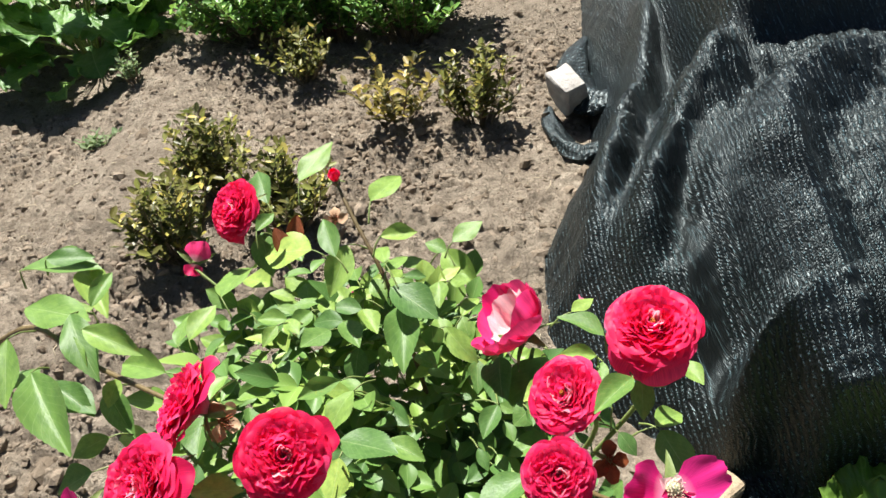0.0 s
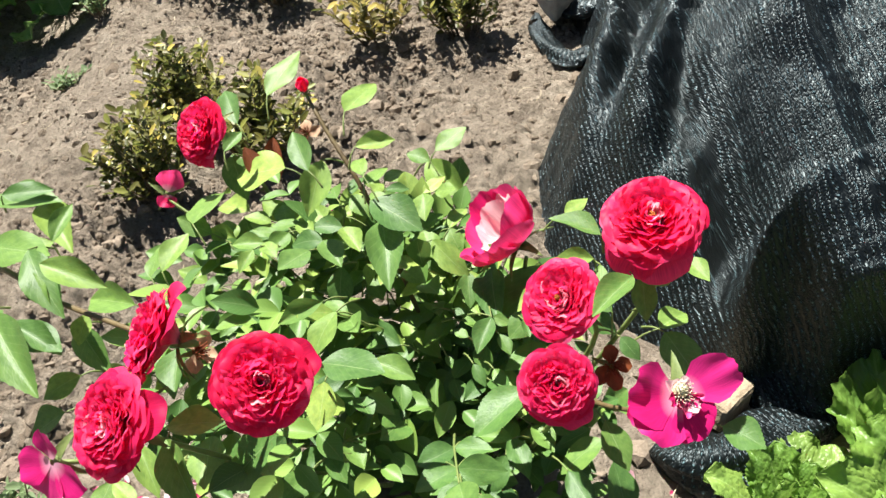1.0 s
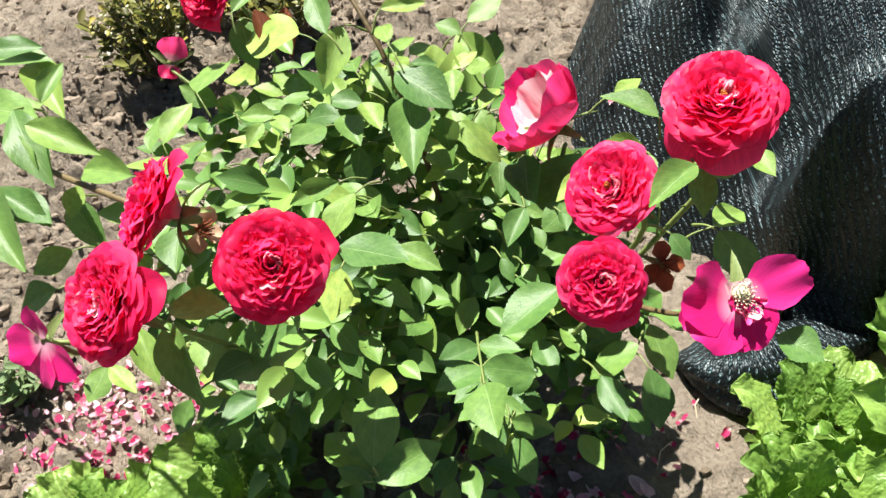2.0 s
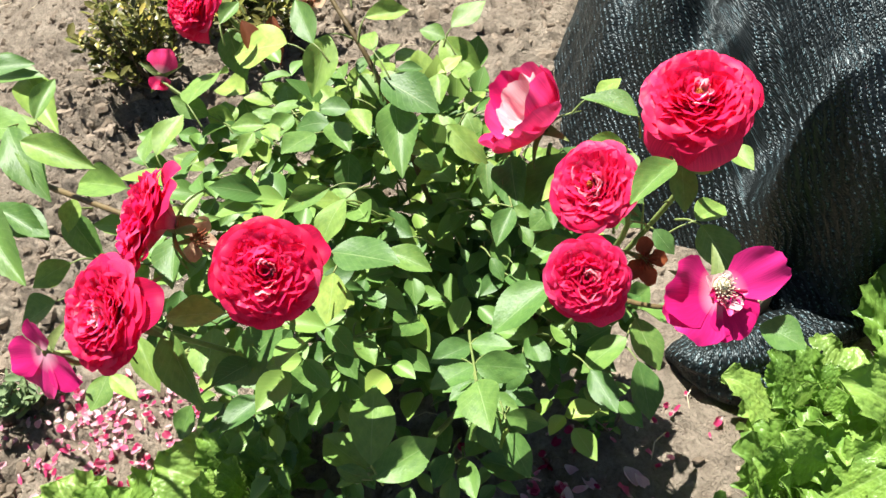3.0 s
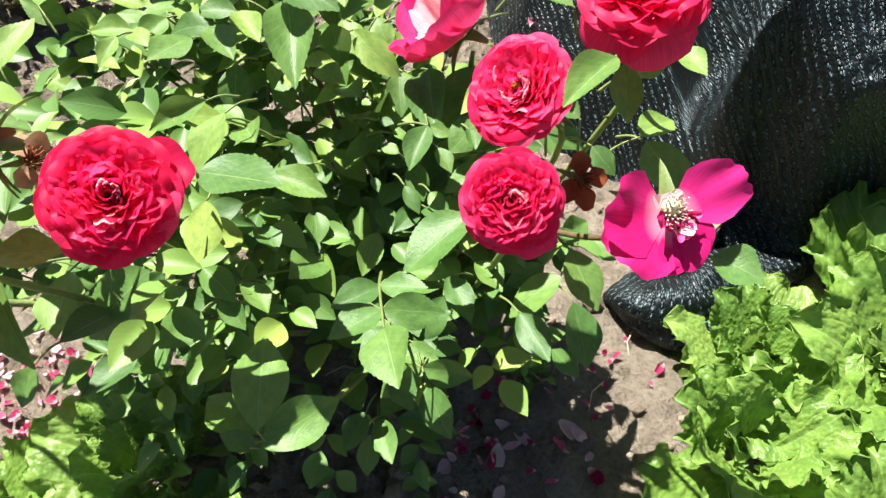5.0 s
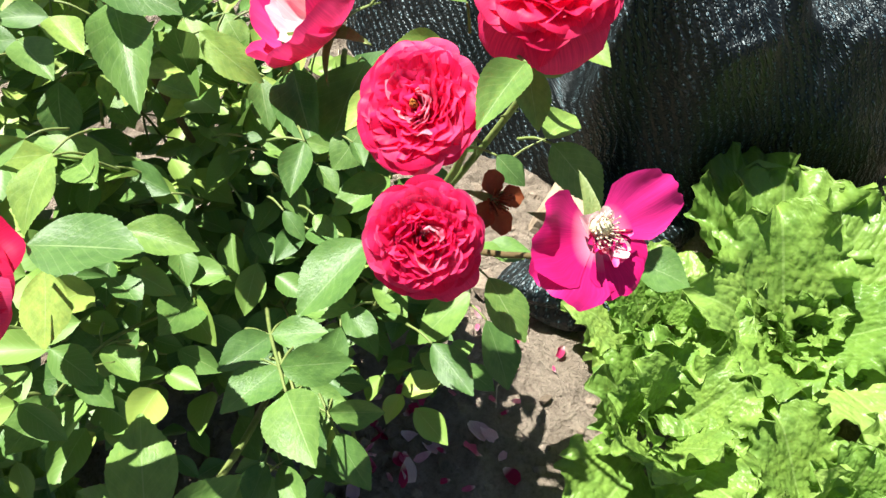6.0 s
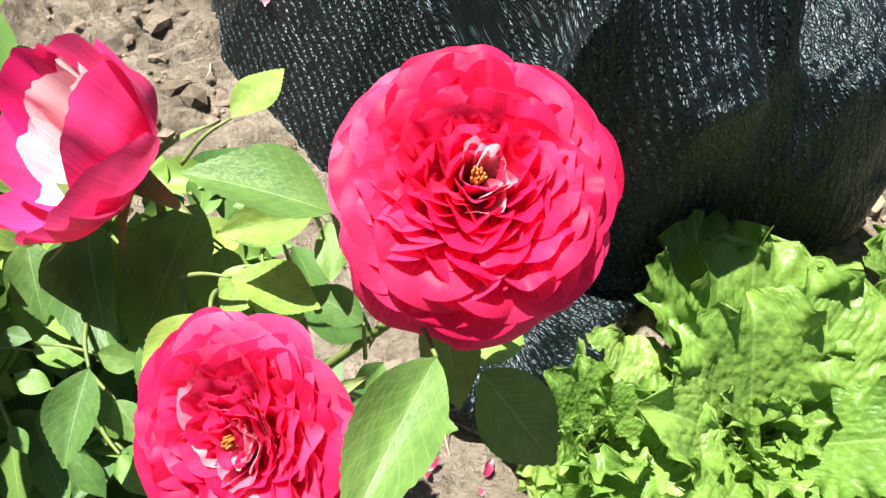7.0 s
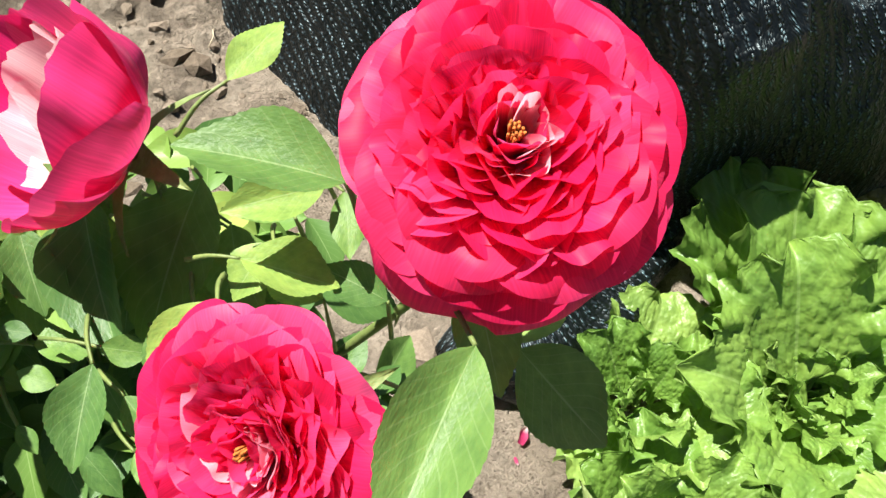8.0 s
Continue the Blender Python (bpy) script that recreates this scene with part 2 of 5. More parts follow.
def tube(points, radii, sides=6):
    """Verts and faces of a tapered tube along points."""
    vs, fs = [], []
    pts = [Vector(p) for p in points]
    for i, p in enumerate(pts):
        d = (pts[min(i + 1, len(pts) - 1)] - pts[max(i - 1, 0)]).normalized()
        a = d.cross(Vector((0.31, 0.2, 0.93))).normalized()
        b = d.cross(a)
        for k in range(sides):
            w = 2 * math.pi * k / sides
            vs.append(p + (a * math.cos(w) + b * math.sin(w)) * radii[i])
    for i in range(len(pts) - 1):
        for k in range(sides):
            q = (k + 1) % sides
            fs.append((i * sides + k, i * sides + q, (i + 1) * sides + q, (i + 1) * sides + k))
    n = len(vs)
    vs += [pts[0], pts[-1]]
    for k in range(sides):
        q = (k + 1) % sides
        fs.append((n, q, k))
        fs.append((n + 1, n - sides + k, n - sides + q))
    return vs, fs


def spline(points, steps=6):
    """Catmull-Rom through a few points."""
    p = [Vector(q) for q in points]
    p = [p[0] * 2 - p[1]] + p + [p[-1] * 2 - p[-2]]
    out = []
    for i in range(1, len(p) - 2):
        for s in range(steps):
            t = s / steps
            out.append(0.5 * (2 * p[i] + (p[i + 1] - p[i - 1]) * t + (2 * p[i - 1] - 5 * p[i] + 4 * p[i + 1] - p[i + 2]) * t * t + (3 * p[i] - p[i - 1] - 3 * p[i + 1] + p[i + 2]) * t ** 3))
    return out + [p[-2]]


def stem_mesh(name, points, r0, r1, mat, sides=6, thorns=0, seed=0):
    pts = spline(points)
    n = len(pts)
    vs, fs = tube(pts, [r0 + (r1 - r0) * i / (n - 1) for i in range(n)], sides)
    rng = random.Random(seed)
    for _ in range(thorns):
        i = rng.randrange(1, n - 1)
        r = r0 + (r1 - r0) * i / (n - 1)
        d = Vector((rng.uniform(-1, 1), rng.uniform(-1, 1), rng.uniform(-0.2, 0.5))).normalized()
        q = pts[i] + d * r * 0.6
        side = d.orthogonal().normalized() * r * 0.7
        up = d.cross(side)
        k = len(vs)
        vs += [q + side, q - side * 0.5 + up * 0.8, q - side * 0.5 - up * 0.8, q + d * r * 2.6 - Vector((0, 0, r * 0.8))]
        fs += [(k, k + 1, k + 3), (k + 1, k + 2, k + 3), (k + 2, k, k + 3)]
    return mesh(name, vs, fs, mat)


def rot_to(normal, spin=0.0):
    return Vector(normal).normalized().to_track_quat("Z", "Y").to_matrix().to_4x4() @ Matrix.Rotation(spin, 4, "Z")


# ---------------------------------------------------------------- leaf blades (1 long along +x, 1 wide, facing +z)
def blade_mesh(name, mat, seed, nu=35, nv=9, droop=0.12, fold=0.18, curl=0.05):
    """Ovate, finely toothed blade with a folded midrib."""
    rng = random.Random(seed)
    ph = rng.uniform(0, 6)
    vs, uv = [], []
    bend = droop * rng.uniform(0.6, 1.5)
    skew = rng.uniform(-0.10, 0.10)
    for i in range(nu):
        u = i / (nu - 1)
        half = 0.5 * max(0.0, math.sin(math.pi * u ** 0.97)) ** 0.78 * 1.02 if 0 < u < 1 else 0.004
        half *= 1 - 0.38 * max(0.0, (u - 0.60) / 0.40) ** 1.4
        for j in range(nv):
            v = -1 + 2 * j / (nv - 1)
            edge = v ** 4
            tooth = edge * (0.007 if nu > 15 else 0.0) * (1 if i % 2 else -1)
            y = v * (half + (tooth if 1 < i < nu - 2 else 0)) + skew * u * (1 - u) * 2
            z = fold * abs(v) ** 1.3 * half * 1.3 - bend * u * u + curl * math.sin(u * 7 + v * 2.2 + ph) * abs(v) ** 2 * half * 1.6
            z += 0.0025 * math.sin(u * 38 - abs(v) * 9) * (1 - edge) * abs(v)
            vs.append((u + abs(v) ** 4 * (0.009 if i % 2 and nu > 15 else 0.0), y, z))
            uv.append((u, v))
    return mesh(name, vs, grid_faces(nu, nv), mat, uv)


ROSE_BLADES = [blade_mesh("rose_leaf", ROSE_LEAF, s, droop=(0.06, 0.14, 0.2, 0.1, 0.25, 0.03)[s], fold=(0.10, 0.18, 0.06, 0.22, 0.14, 0.04)[s]) for s in range(6)]
DARK_BLADES = [blade_mesh("dark_rose_leaf", ROSE_LEAF_DARK, 10 + s, droop=(0.06, 0.14, 0.2, 0.1)[s], fold=(0.10, 0.18, 0.06, 0.14)[s]) for s in range(4)]


def blade_pose(base, tip, width, roll=0.0, up=(0, 0, 1)):
    b, t = Vector(base), Vector(tip)
    x = t - b
    length = x.length
    x.normalize()
    y = Vector(up).cross(x)
    if y.length < 0.05:
        y = Vector((0, 1, 0)).cross(x)
    y.normalize()
    z = x.cross(y)
    m = Matrix((x, y, z)).transposed().to_4x4()
    return Matrix.Translation(b) @ m @ Matrix.Rotation(roll, 4, "X") @ Matrix.Diagonal((length, length * width, length, 1))


# ---------------------------------------------------------------- ground
NET_LINE = [(1.70, 0.62), (0.82, 0.556), (0.72, 0.555), (0.675, 0.535), (0.657, 0.494), (0.60, 0.494), (0.52, 0.518), (0.45, 0.528), (0.42, 0.515), (0.365, 0.525), (0.315, 0.62), (0.20, 0.74), (0.145, 0.90), (0.165, 1.08), (0.235, 1.24),
            (0.305, 1.36), (0.33, 1.50), (0.36, 1.75), (0.42, 2.1), (0.47, 2.4), (0.62, 3.2), (0.7, 4.2), (1.7, 4.2)]
noise3 = lambda x, y, s, k=0.0: noise.noise((x * s, y * s, k))


def height(x, y):
    """The lie of the soil: a trodden bank to the left, a furrow beyond it, loose earth."""
    near = math.exp(-((x * 0.5) ** 2 + ((y - 1) * 0.35) ** 2))
    bank = 0.075 * math.exp(-((x + 0.70 + 0.10 * (y - 1.6)) / 0.17) ** 2) * max(0.0, min(1.0, (y - 0.75) / 0.4)) * max(0.0, min(1.0, (3.2 - y)))
    furrow = -0.06 * math.exp(-((x + 1.22) / 0.22) ** 2) * max(0.0, min(1.0, (y - 0.9) / 0.5)) * max(0.0, min(1.0, (3.4 - y)))
    z = bank + furrow + 0.018 * noise3(x, y, 3.1) * near
    loose = 0.4 + 0.6 * max(0.0, min(1.0, 0.5 + 1.6 * noise3(x, y, 2.2, 7.0)))
    z += near * loose * (0.018 * noise3(x, y, 12, 1.0) + 0.030 * abs(noise3(x, y, 22, 2.0)) + 0.026 * abs(noise3(x, y, 43, 3.0)) + 0.012 * noise3(x, y, 90, 4.0))
    return z


def steps(lo, hi, fine, far, grow=1.35):
    c = list(np.arange(lo, hi + fine / 2, fine))
    a, d = lo, fine
    left = []
    while a > -far:
        d *= grow
        a -= d
        left.append(a)
    b, d, right = hi, fine, []
    while b < far:
        d *= grow
        b += d
        right.append(b)
    return left[::-1] + c + right


gx, gy = steps(-1.6, 1.0, 0.0075, 60), steps(0.15, 3.0, 0.0085, 60)
ground = new("ground", mesh("ground", [(x, y, height(x, y) if abs(x) < 6 and abs(y) < 8 else 0.0) for x in gx for y in gy],
                            [f[::-1] for f in grid_faces(len(gx), len(gy))], SOIL))
tagged(ground, "dry grey-brown crumbly garden soil, cracked and uneven", "soil", kind="structure")


def inside(x, y, line=NET_LINE):
    odd = False
    for (ax, ay), (bx, by) in zip(line, line[1:] + line[:1]):
        if (ay > y) != (by > y) and x < (bx - ax) * (y - ay) / (by - ay) + ax:
            odd = not odd
    return odd


def lump(rng, r):
    """A crumb of earth: a dented low-poly ball."""
    vs, fs = [], []
    t = (1 + 5 ** 0.5) / 2
    ico = [(-1, t, 0), (1, t, 0), (-1, -t, 0), (1, -t, 0), (0, -1, t), (0, 1, t), (0, -1, -t), (0, 1, -t), (t, 0, -1), (t, 0, 1), (-t, 0, -1), (-t, 0, 1)]
    tri = [(0, 11, 5), (0, 5, 1), (0, 1, 7), (0, 7, 10), (0, 10, 11), (1, 5, 9), (5, 11, 4), (11, 10, 2), (10, 7, 6), (7, 1, 8), (3, 9, 4), (3, 4, 2), (3, 2, 6), (3, 6, 8), (3, 8, 9), (4, 9, 5), (2, 4, 11), (6, 2, 10), (8, 6, 7), (9, 8, 1)]
    sc = (rng.uniform(0.7, 1.3), rng.uniform(0.7, 1.3), rng.uniform(0.5, 0.95))
    for v in ico:
        k = r * rng.uniform(0.6, 1.3) / 1.9
        vs.append((v[0] * k * sc[0], v[1] * k * sc[1], v[2] * k * sc[2]))
    return vs, tri


def scatter_clods():
    rng = random.Random(5)
    vs, fs = [], []
    made = 0
    while made < 15000:
        x, y = rng.uniform(-1.6, 1.0), rng.uniform(0.2, 3.1)
        if inside(x, y) or rng.random() > 0.14 + 1.6 * max(0.0, noise3(x, y, 2.2, 7.0) + 0.05) + 0.9 * math.exp(-((x + 0.1) / 0.4) ** 2 - ((y - 1.75) / 0.35) ** 2):
            continue
        r = min(0.018, 0.0024 + rng.expovariate(1 / 0.0032))
        q, t = lump(rng, r)
        z = height(x, y) - r * 0.05
        k = len(vs)
        vs += [(a + x, b + y, c + z) for a, b, c in q]
        fs += [tuple(i + k for i in f) for f in t]
        made += 1
    ob = new("soil_clods", mesh("soil_clods", vs, fs, CLOD, smooth=False))
    tagged(ob, "loose crumbs and clods of dry grey-brown earth on the ground", "soil clods", kind="stuff")


scatter_clods()


# ---------------------------------------------------------------- shade net
FLANK = NET_LINE[NET_LINE.index((0.365, 0.525)):]


def seg_dist(x, y):
    """Distance to the net's far-running left hem."""
    best = 9.0
    for (ax, ay), (bx, by) in zip(FLANK[:-1], FLANK[1:]):
        dx, dy = bx - ax, by - ay
        t = max(0.0, min(1.0, ((x - ax) * dx + (y - ay) * dy) / (dx * dx + dy * dy)))
        best = min(best, math.hypot(x - ax - t * dx, y - ay - t * dy))
    return best


# ridges (+) and valleys (-) of the cloth: line, height, half-width
FOLDS = [
    ([(0.50, 1.70), (0.415, 1.41), (0.306, 1.126), (0.258, 1.022), (0.230, 0.944), (0.205, 0.908)], 0.070, 0.034),
    ([(0.56, 1.70), (0.46, 1.40), (0.365, 1.15), (0.305, 1.014), (0.262, 0.930)], -0.055, 0.034),
    ([(0.60, 1.75), (0.50, 1.40), (0.44, 1.20)], -0.080, 0.050),
    ([(0.50, 1.20), (0.430, 1.090), (0.385, 1.029), (0.317, 0.934), (0.283, 0.857), (0.254, 0.811)], 0.055, 0.034),
    ([(0.400, 1.030), (0.370, 0.975), (0.335, 0.880), (0.305, 0.800)], -0.036, 0.030),
    ([(0.680, 1.090), (0.625, 1.050), (0.522, 0.990), (0.467, 0.896), (0.43, 0.83)], 0.050, 0.042),
    ([(0.560, 1.080), (0.480, 1.030), (0.440, 0.960)], -0.026, 0.036),
    ([(0.690, 1.040), (0.590, 0.930), (0.500, 0.830)], -0.022, 0.045),
    ([(0.425, 0.720), (0.412, 0.640), (0.375, 0.560)], 0.022, 0.018),
]


def ease(t):
    t = max(0.0, min(1.0, t))
    return t * t * (3 - 2 * t)


def off_line(x, y, line):
    """Distance to a line in plan, faded towards its two ends."""
    best, at, done = 9.0, 0.0, 0.0
    lens = [math.hypot(b[0] - a[0], b[1] - a[1]) for a, b in zip(line, line[1:])]
    for (ax, ay), (bx, by), ln in zip(line, line[1:], lens):
        t = max(0.0, min(1.0, ((x - ax) * (bx - ax) + (y - ay) * (by - ay)) / (ln * ln)))
        d = math.hypot(x - ax - t * (bx - ax), y - ay - t * (by - ay))
        if d < best:
            best, at = d, done + t * ln
        done += ln
    return best, ease(at / (0.3 * done) + 0.25) * ease((done - at) / (0.22 * done) + 0.3)


def net_height(x, y):
    d = seg_dist(x, y)
    top = 0.335 + 0.065 * max(0.0, min(0.8, y - 0.78)) + 0.012 * noise3(x, y, 3.0, 4.0)
    top -= 0.12 * ease((x - 0.47) / 0.07) * ease((0.95 - y) / 0.3)
    top += 0.22 * ease((y - 1.13) / 0.12) * ease((x - 0.47) / 0.06) * ease((0.86 - x) / 0.16)
    flank = top * (1 - (1 - min(1.0, d / (0.30 - 0.262 * ease((0.70 - y) / 0.1)))) ** 1.8)
    # the front: upright below the lip, a steep shoulder above it
    lip = 0.190 + 0.048 * ease((x - 0.37) / 0.05) - 0.085 * ease((x - 0.468) / 0.035) - 0.045 * ease((x - 0.52) / 0.11) - 0.07 * ease((x - 0.645) / 0.02)
    run = 0.055 + 0.20 * ease((x - 0.385) / 0.025) * ease((0.50 - x) / 0.03) + 0.38 * ease((x - 0.65) / 0.02)
    edge = 0.552 + 0.052 * ease((0.42 - x) / 0.04) + 0.02 * ease((0.36 - x) / 0.06) - 0.040 * ease((x - 0.48) / 0.13) + 0.062 * ease((x - 0.648) / 0.02)
    if y < edge:
        front = 0.034 + 0.006 * noise3(x, y, 16, 2.0) + (lip - 0.034) * ease((y - edge + 0.024) / 0.024)
    else:
        p = min(1.0, (y - edge) / run)
        front = lip + (top + 0.01 - lip) * (1 - (1 - p) ** 1.7)
    k = 0.02
    h = max(0.0, min(1.0, 0.5 + 0.5 * (flank - front) / k))
    z = flank * (1 - h) + front * h - k * h * (1 - h)
    f = 0.004 * noise3(x * 3.0, y * 1.2, 4.0, 5.0) + 0.003 * noise3(x, y, 19, 6.0)
    wx, wy = x + 0.012 * noise3(x, y, 7, 8.0), y + 0.012 * noise3(x, y, 7, 11.0)
    for line, amp, wide in FOLDS:
        off, fade = off_line(wx, wy, line)
        if off < 3 * wide:
            f += amp * fade * math.exp(-(off / wide) ** 2)
    z += f * min(1.0, d / 0.06) * ease((y - 0.555) / 0.06)
    return max(0.004, z)


def rim(x, y):
    """Nearest point of the outline, and how far off it is."""
    best = (x, y, 9.0)
    for (ax, ay), (bx, by) in zip(NET_LINE[:-1], NET_LINE[1:]):
        dx, dy = bx - ax, by - ay
        t = max(0.0, min(1.0, ((x - ax) * dx + (y - ay) * dy) / (dx * dx + dy * dy)))
        d = math.hypot(x - ax - t * dx, y - ay - t * dy)
        if d < best[2]:
            best = (ax + t * dx, ay + t * dy, d)
    return best


def build_net():
    xs = list(np.arange(0.118, 0.78, 0.0065)) + list(np.arange(0.78, 1.72, 0.03))
    ys = list(np.arange(0.466, 0.6205, 0.0034)) + list(np.arange(0.6225, 1.25, 0.0065)) + list(np.arange(1.25, 4.2, 0.018))
    idx, vs, uv = {}, [], []
    for i, x in enumerate(xs):
        arc, last = 0.0, None
        for j, y in enumerate(ys):
            px, py = x, y
            if inside(x, y):
                z = net_height(x, y) + height(x, y) * 0.5
            else:
                px, py, d = rim(x, y)
                if d > (0.0105 if x < 0.78 and y < 1.25 else 0.03):
                    last = None
                    continue
                z = height(px, py) - 0.004
            arc = arc + math.hypot(y - last[0], z - last[1]) if last else y
            last = (y, z)
            idx[i, j] = len(vs)
            vs.append((px, py, z))
            uv.append((x + 0.45 * z, arc))
    fs = []
    for (i, j), a in idx.items():
        b, c, d = idx.get((i + 1, j)), idx.get((i + 1, j + 1)), idx.get((i, j + 1))
        if b is not None and c is not None and d is not None:
            fs.append((a, b, c, d))
    net = thing("shade_net", "black knitted shade net draped in folds over the soil", "shade net")
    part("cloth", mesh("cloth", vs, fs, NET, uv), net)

    def gathered(points, radius, flat):
        """A rolled, creased length of the cloth's edge."""
        vs, uv = [], []
        path = spline(points, 8)
        nv = 22
        for i, p in enumerate(path):
            s = i / (len(path) - 1)
            d = (path[min(i + 1, len(path) - 1)] - path[max(i - 1, 0)]).normalized()
            side = Vector((-d.y, d.x, 0)).normalized()
            r = radius * math.sin(math.pi * (0.12 + 0.8 * s)) ** 0.6
            for j in range(nv):
                w = 2 * math.pi * j / (nv - 1)
                k = r * (1 + 0.18 * math.sin(3 * w + 9 * s) + 0.09 * math.sin(7 * w - 14 * s))
                vs.append(p + side * math.cos(w) * k * 1.15 + Vector((0, 0, math.sin(w) * k * flat)))
                uv.append((s * 0.25, w * r))
        part("gathered_edge", mesh("gathered_edge", vs, grid_faces(len(path), nv), NET, uv), net)

    gathered([(0.225, 0.525, 0.012), (0.245, 0.492, 0.026), (0.285, 0.478, 0.03), (0.33, 0.492, 0.026), (0.375, 0.51, 0.02), (0.43, 0.52, 0.012)], 0.034, 0.85)
    gathered([(0.36, 1.42, 0.03), (0.295, 1.41, 0.02), (0.262, 1.47, 0.016), (0.252, 1.55, 0.018), (0.258, 1.63, 0.015)], 0.020, 0.9)
    gathered([(0.42, 1.52, 0.08), (0.345, 1.55, 0.06), (0.325, 1.66, 0.05), (0.345, 1.80, 0.04), (0.40, 1.95, 0.03)], 0.034, 0.9)


build_net()


# ---------------------------------------------------------------- stones
def stone(name, place, size, turn, mat, label, seed):
    """A broken stone: a cut block, dented and bevelled."""
    rng = random.Random(seed)
    bm = bmesh.new()
    bmesh.ops.create_cube(bm, size=1.0)
    bmesh.ops.bevel(bm, geom=bm.edges[:] + bm.verts[:], offset=0.14, segments=2, affect="EDGES", profile=0.5)
    bmesh.ops.subdivide_edges(bm, edges=bm.edges[:], cuts=1, use_grid_fill=True)
    for v in bm.verts:
        n = noise.noise(v.co * 1.7 + Vector((seed, 0, 0)))
        v.co *= 1 + 0.20 * n + 0.06 * noise.noise(v.co * 6 + Vector((seed, 3, 0)))
    bm.transform(Matrix.Diagonal((*size, 1)))
    bm.transform(Euler([radians(a) for a in turn]).to_matrix().to_4x4())
    low = min(v.co.z for v in bm.verts)
    bm.transform(Matrix.Translation((place[0], place[1], height(place[0], place[1]) - low - 0.006 + place[2])))
    me = bpy.data.meshes.new(name)
    bm.to_mesh(me)
    bm.free()
    me.materials.append(mat)
    tagged(new(name, me), label, "stone")


stone("stone", (0.292, 1.575, 0.035), (0.058, 0.085, 0.075), (14, -8, 22), ROCK, "pale grey broken stone weighing down the net's edge", 3)
stone("stone", (0.306, 0.566, 0.0), (0.064, 0.052, 0.040), (6, 10, 40), TAN_ROCK, "tan stone lying on soil beside the black net", 8)
stone("pebble", (0.713, 0.523, 0.0), (0.021, 0.018, 0.012), (5, 0, 20), TAN_ROCK, "small pale pebble on the soil", 11)


# ---------------------------------------------------------------- rose flowers
def petal(name, mat, rng, rt, zt, width, c1, zc, base, cup, ruffle, yaw, twist, nu=12, nv=11, wrap=0.85, slant=0.0, crease=0.0, nicks=0.0):
    """One petal in the flower's space: rises from the heart along a bowed line to (rt, zt), cupped round the axis."""
    vs, uv = [], []
    ph, ph2 = rng.uniform(0, 6), rng.uniform(0, 6)
    notch = max(0.0, rng.uniform(-0.05, 0.05))
    for i in range(nu):
        u = 1 - (1 - i / (nu - 1)) ** 1.35
        for j in range(nv):
            v = -1 + 2 * j / (nv - 1)
            w = width * (0.14 + 0.86 * min(1.0, u / 0.66) ** 0.8)
            q = u * (1 - 0.10 * v * v - 0.26 * abs(v) ** 5) * (1 - notch * math.exp(-(v / 0.3) ** 2) * max(0.0, u - 0.6) / 0.4)
            q *= 1 + nicks * u ** 3 * (math.sin(v * 9 + ph) + 0.7 * math.sin(v * 19 + ph2))
            r = (1 - q) ** 2 * base[0] + 2 * q * (1 - q) * c1 + q * q * rt
            z = (1 - q) ** 2 * base[1] + 2 * q * (1 - q) * zc + q * q * zt
            dr = 2 * (1 - q) * (c1 - base[0]) + 2 * q * (rt - c1)
            dz = 2 * (1 - q) * (zc - base[1]) + 2 * q * (zt - zc)
            ln = math.hypot(dr, dz) or 1
            nr, nz = -dz / ln, dr / ln
            y = v * w
            inn = cup * y * y / max(width, 1e-6) + crease * (abs(v) ** 1.3 - 0.4) * width * q
            r += slant * v * q - wrap * y * y / (2 * max(rt, 0.7 * width)) * min(1.0, q * 1.5)
            rf = ruffle * q ** 2.2 * (math.sin(v * 2.3 + ph) * 0.75 + math.sin(v * 5.6 + ph2) * 0.45 + math.sin(v * 9 + ph * 2) * 0.08) * width
            lip = -0.09 * width * max(0, q - 0.8) / 0.2
            off = inn + rf + lip
            vs.append(Vector((r + nr * off, y, z + nz * off)))
            uv.append((u, v))
    m = Matrix.Rotation(yaw, 4, "Z") @ Matrix.Translation((rt * 0.55, 0, 0)) @ Matrix.Rotation(twist, 4, "Z") @ Matrix.Translation((-rt * 0.55, 0, 0))
    return mesh(name, [m @ p for p in vs], grid_faces(nu, nv), mat, uv)


petal_mat_blush = petal_mat("blush_petal", ((0.0, (0.90, 0.22, 0.36)), (1.0, (0.95, 0.66, 0.68))), (0.96, 0.80, 0.78))


def sepals(flower, R, deep, rng, n=5):
    for k in range(n):
        a = 2 * math.pi * k / n + rng.uniform(-0.2, 0.2)
        vs, uv = [], []
        for i in range(6):
            u = i / 5
            for j in range(3):
                v = j - 1
                w = R * 0.15 * (1 - u) ** 0.7
                r = R * (0.10 + 0.75 * u)
                vs.append((r * math.cos(a) - v * w * math.sin(a), r * math.sin(a) + v * w * math.cos(a), -deep * R - R * 0.30 * u * u + 0.03 * R * abs(v)))
                uv.append((u, v))
        part("sepal", mesh("sepal", vs, grid_faces(6, 3), SEPAL, uv), flower)
    pts = [(0, 0, -deep * R * 0.8), (0, 0, -deep * R * 1.05), (0, 0, -deep * R * 1.3), (0, 0, -deep * R * 1.5)]
    vs, fs = tube(pts, [R * 0.14, R * 0.15, R * 0.11, R * 0.05], 8)
    part("hip", mesh("hip", vs, fs, SEPAL), flower)


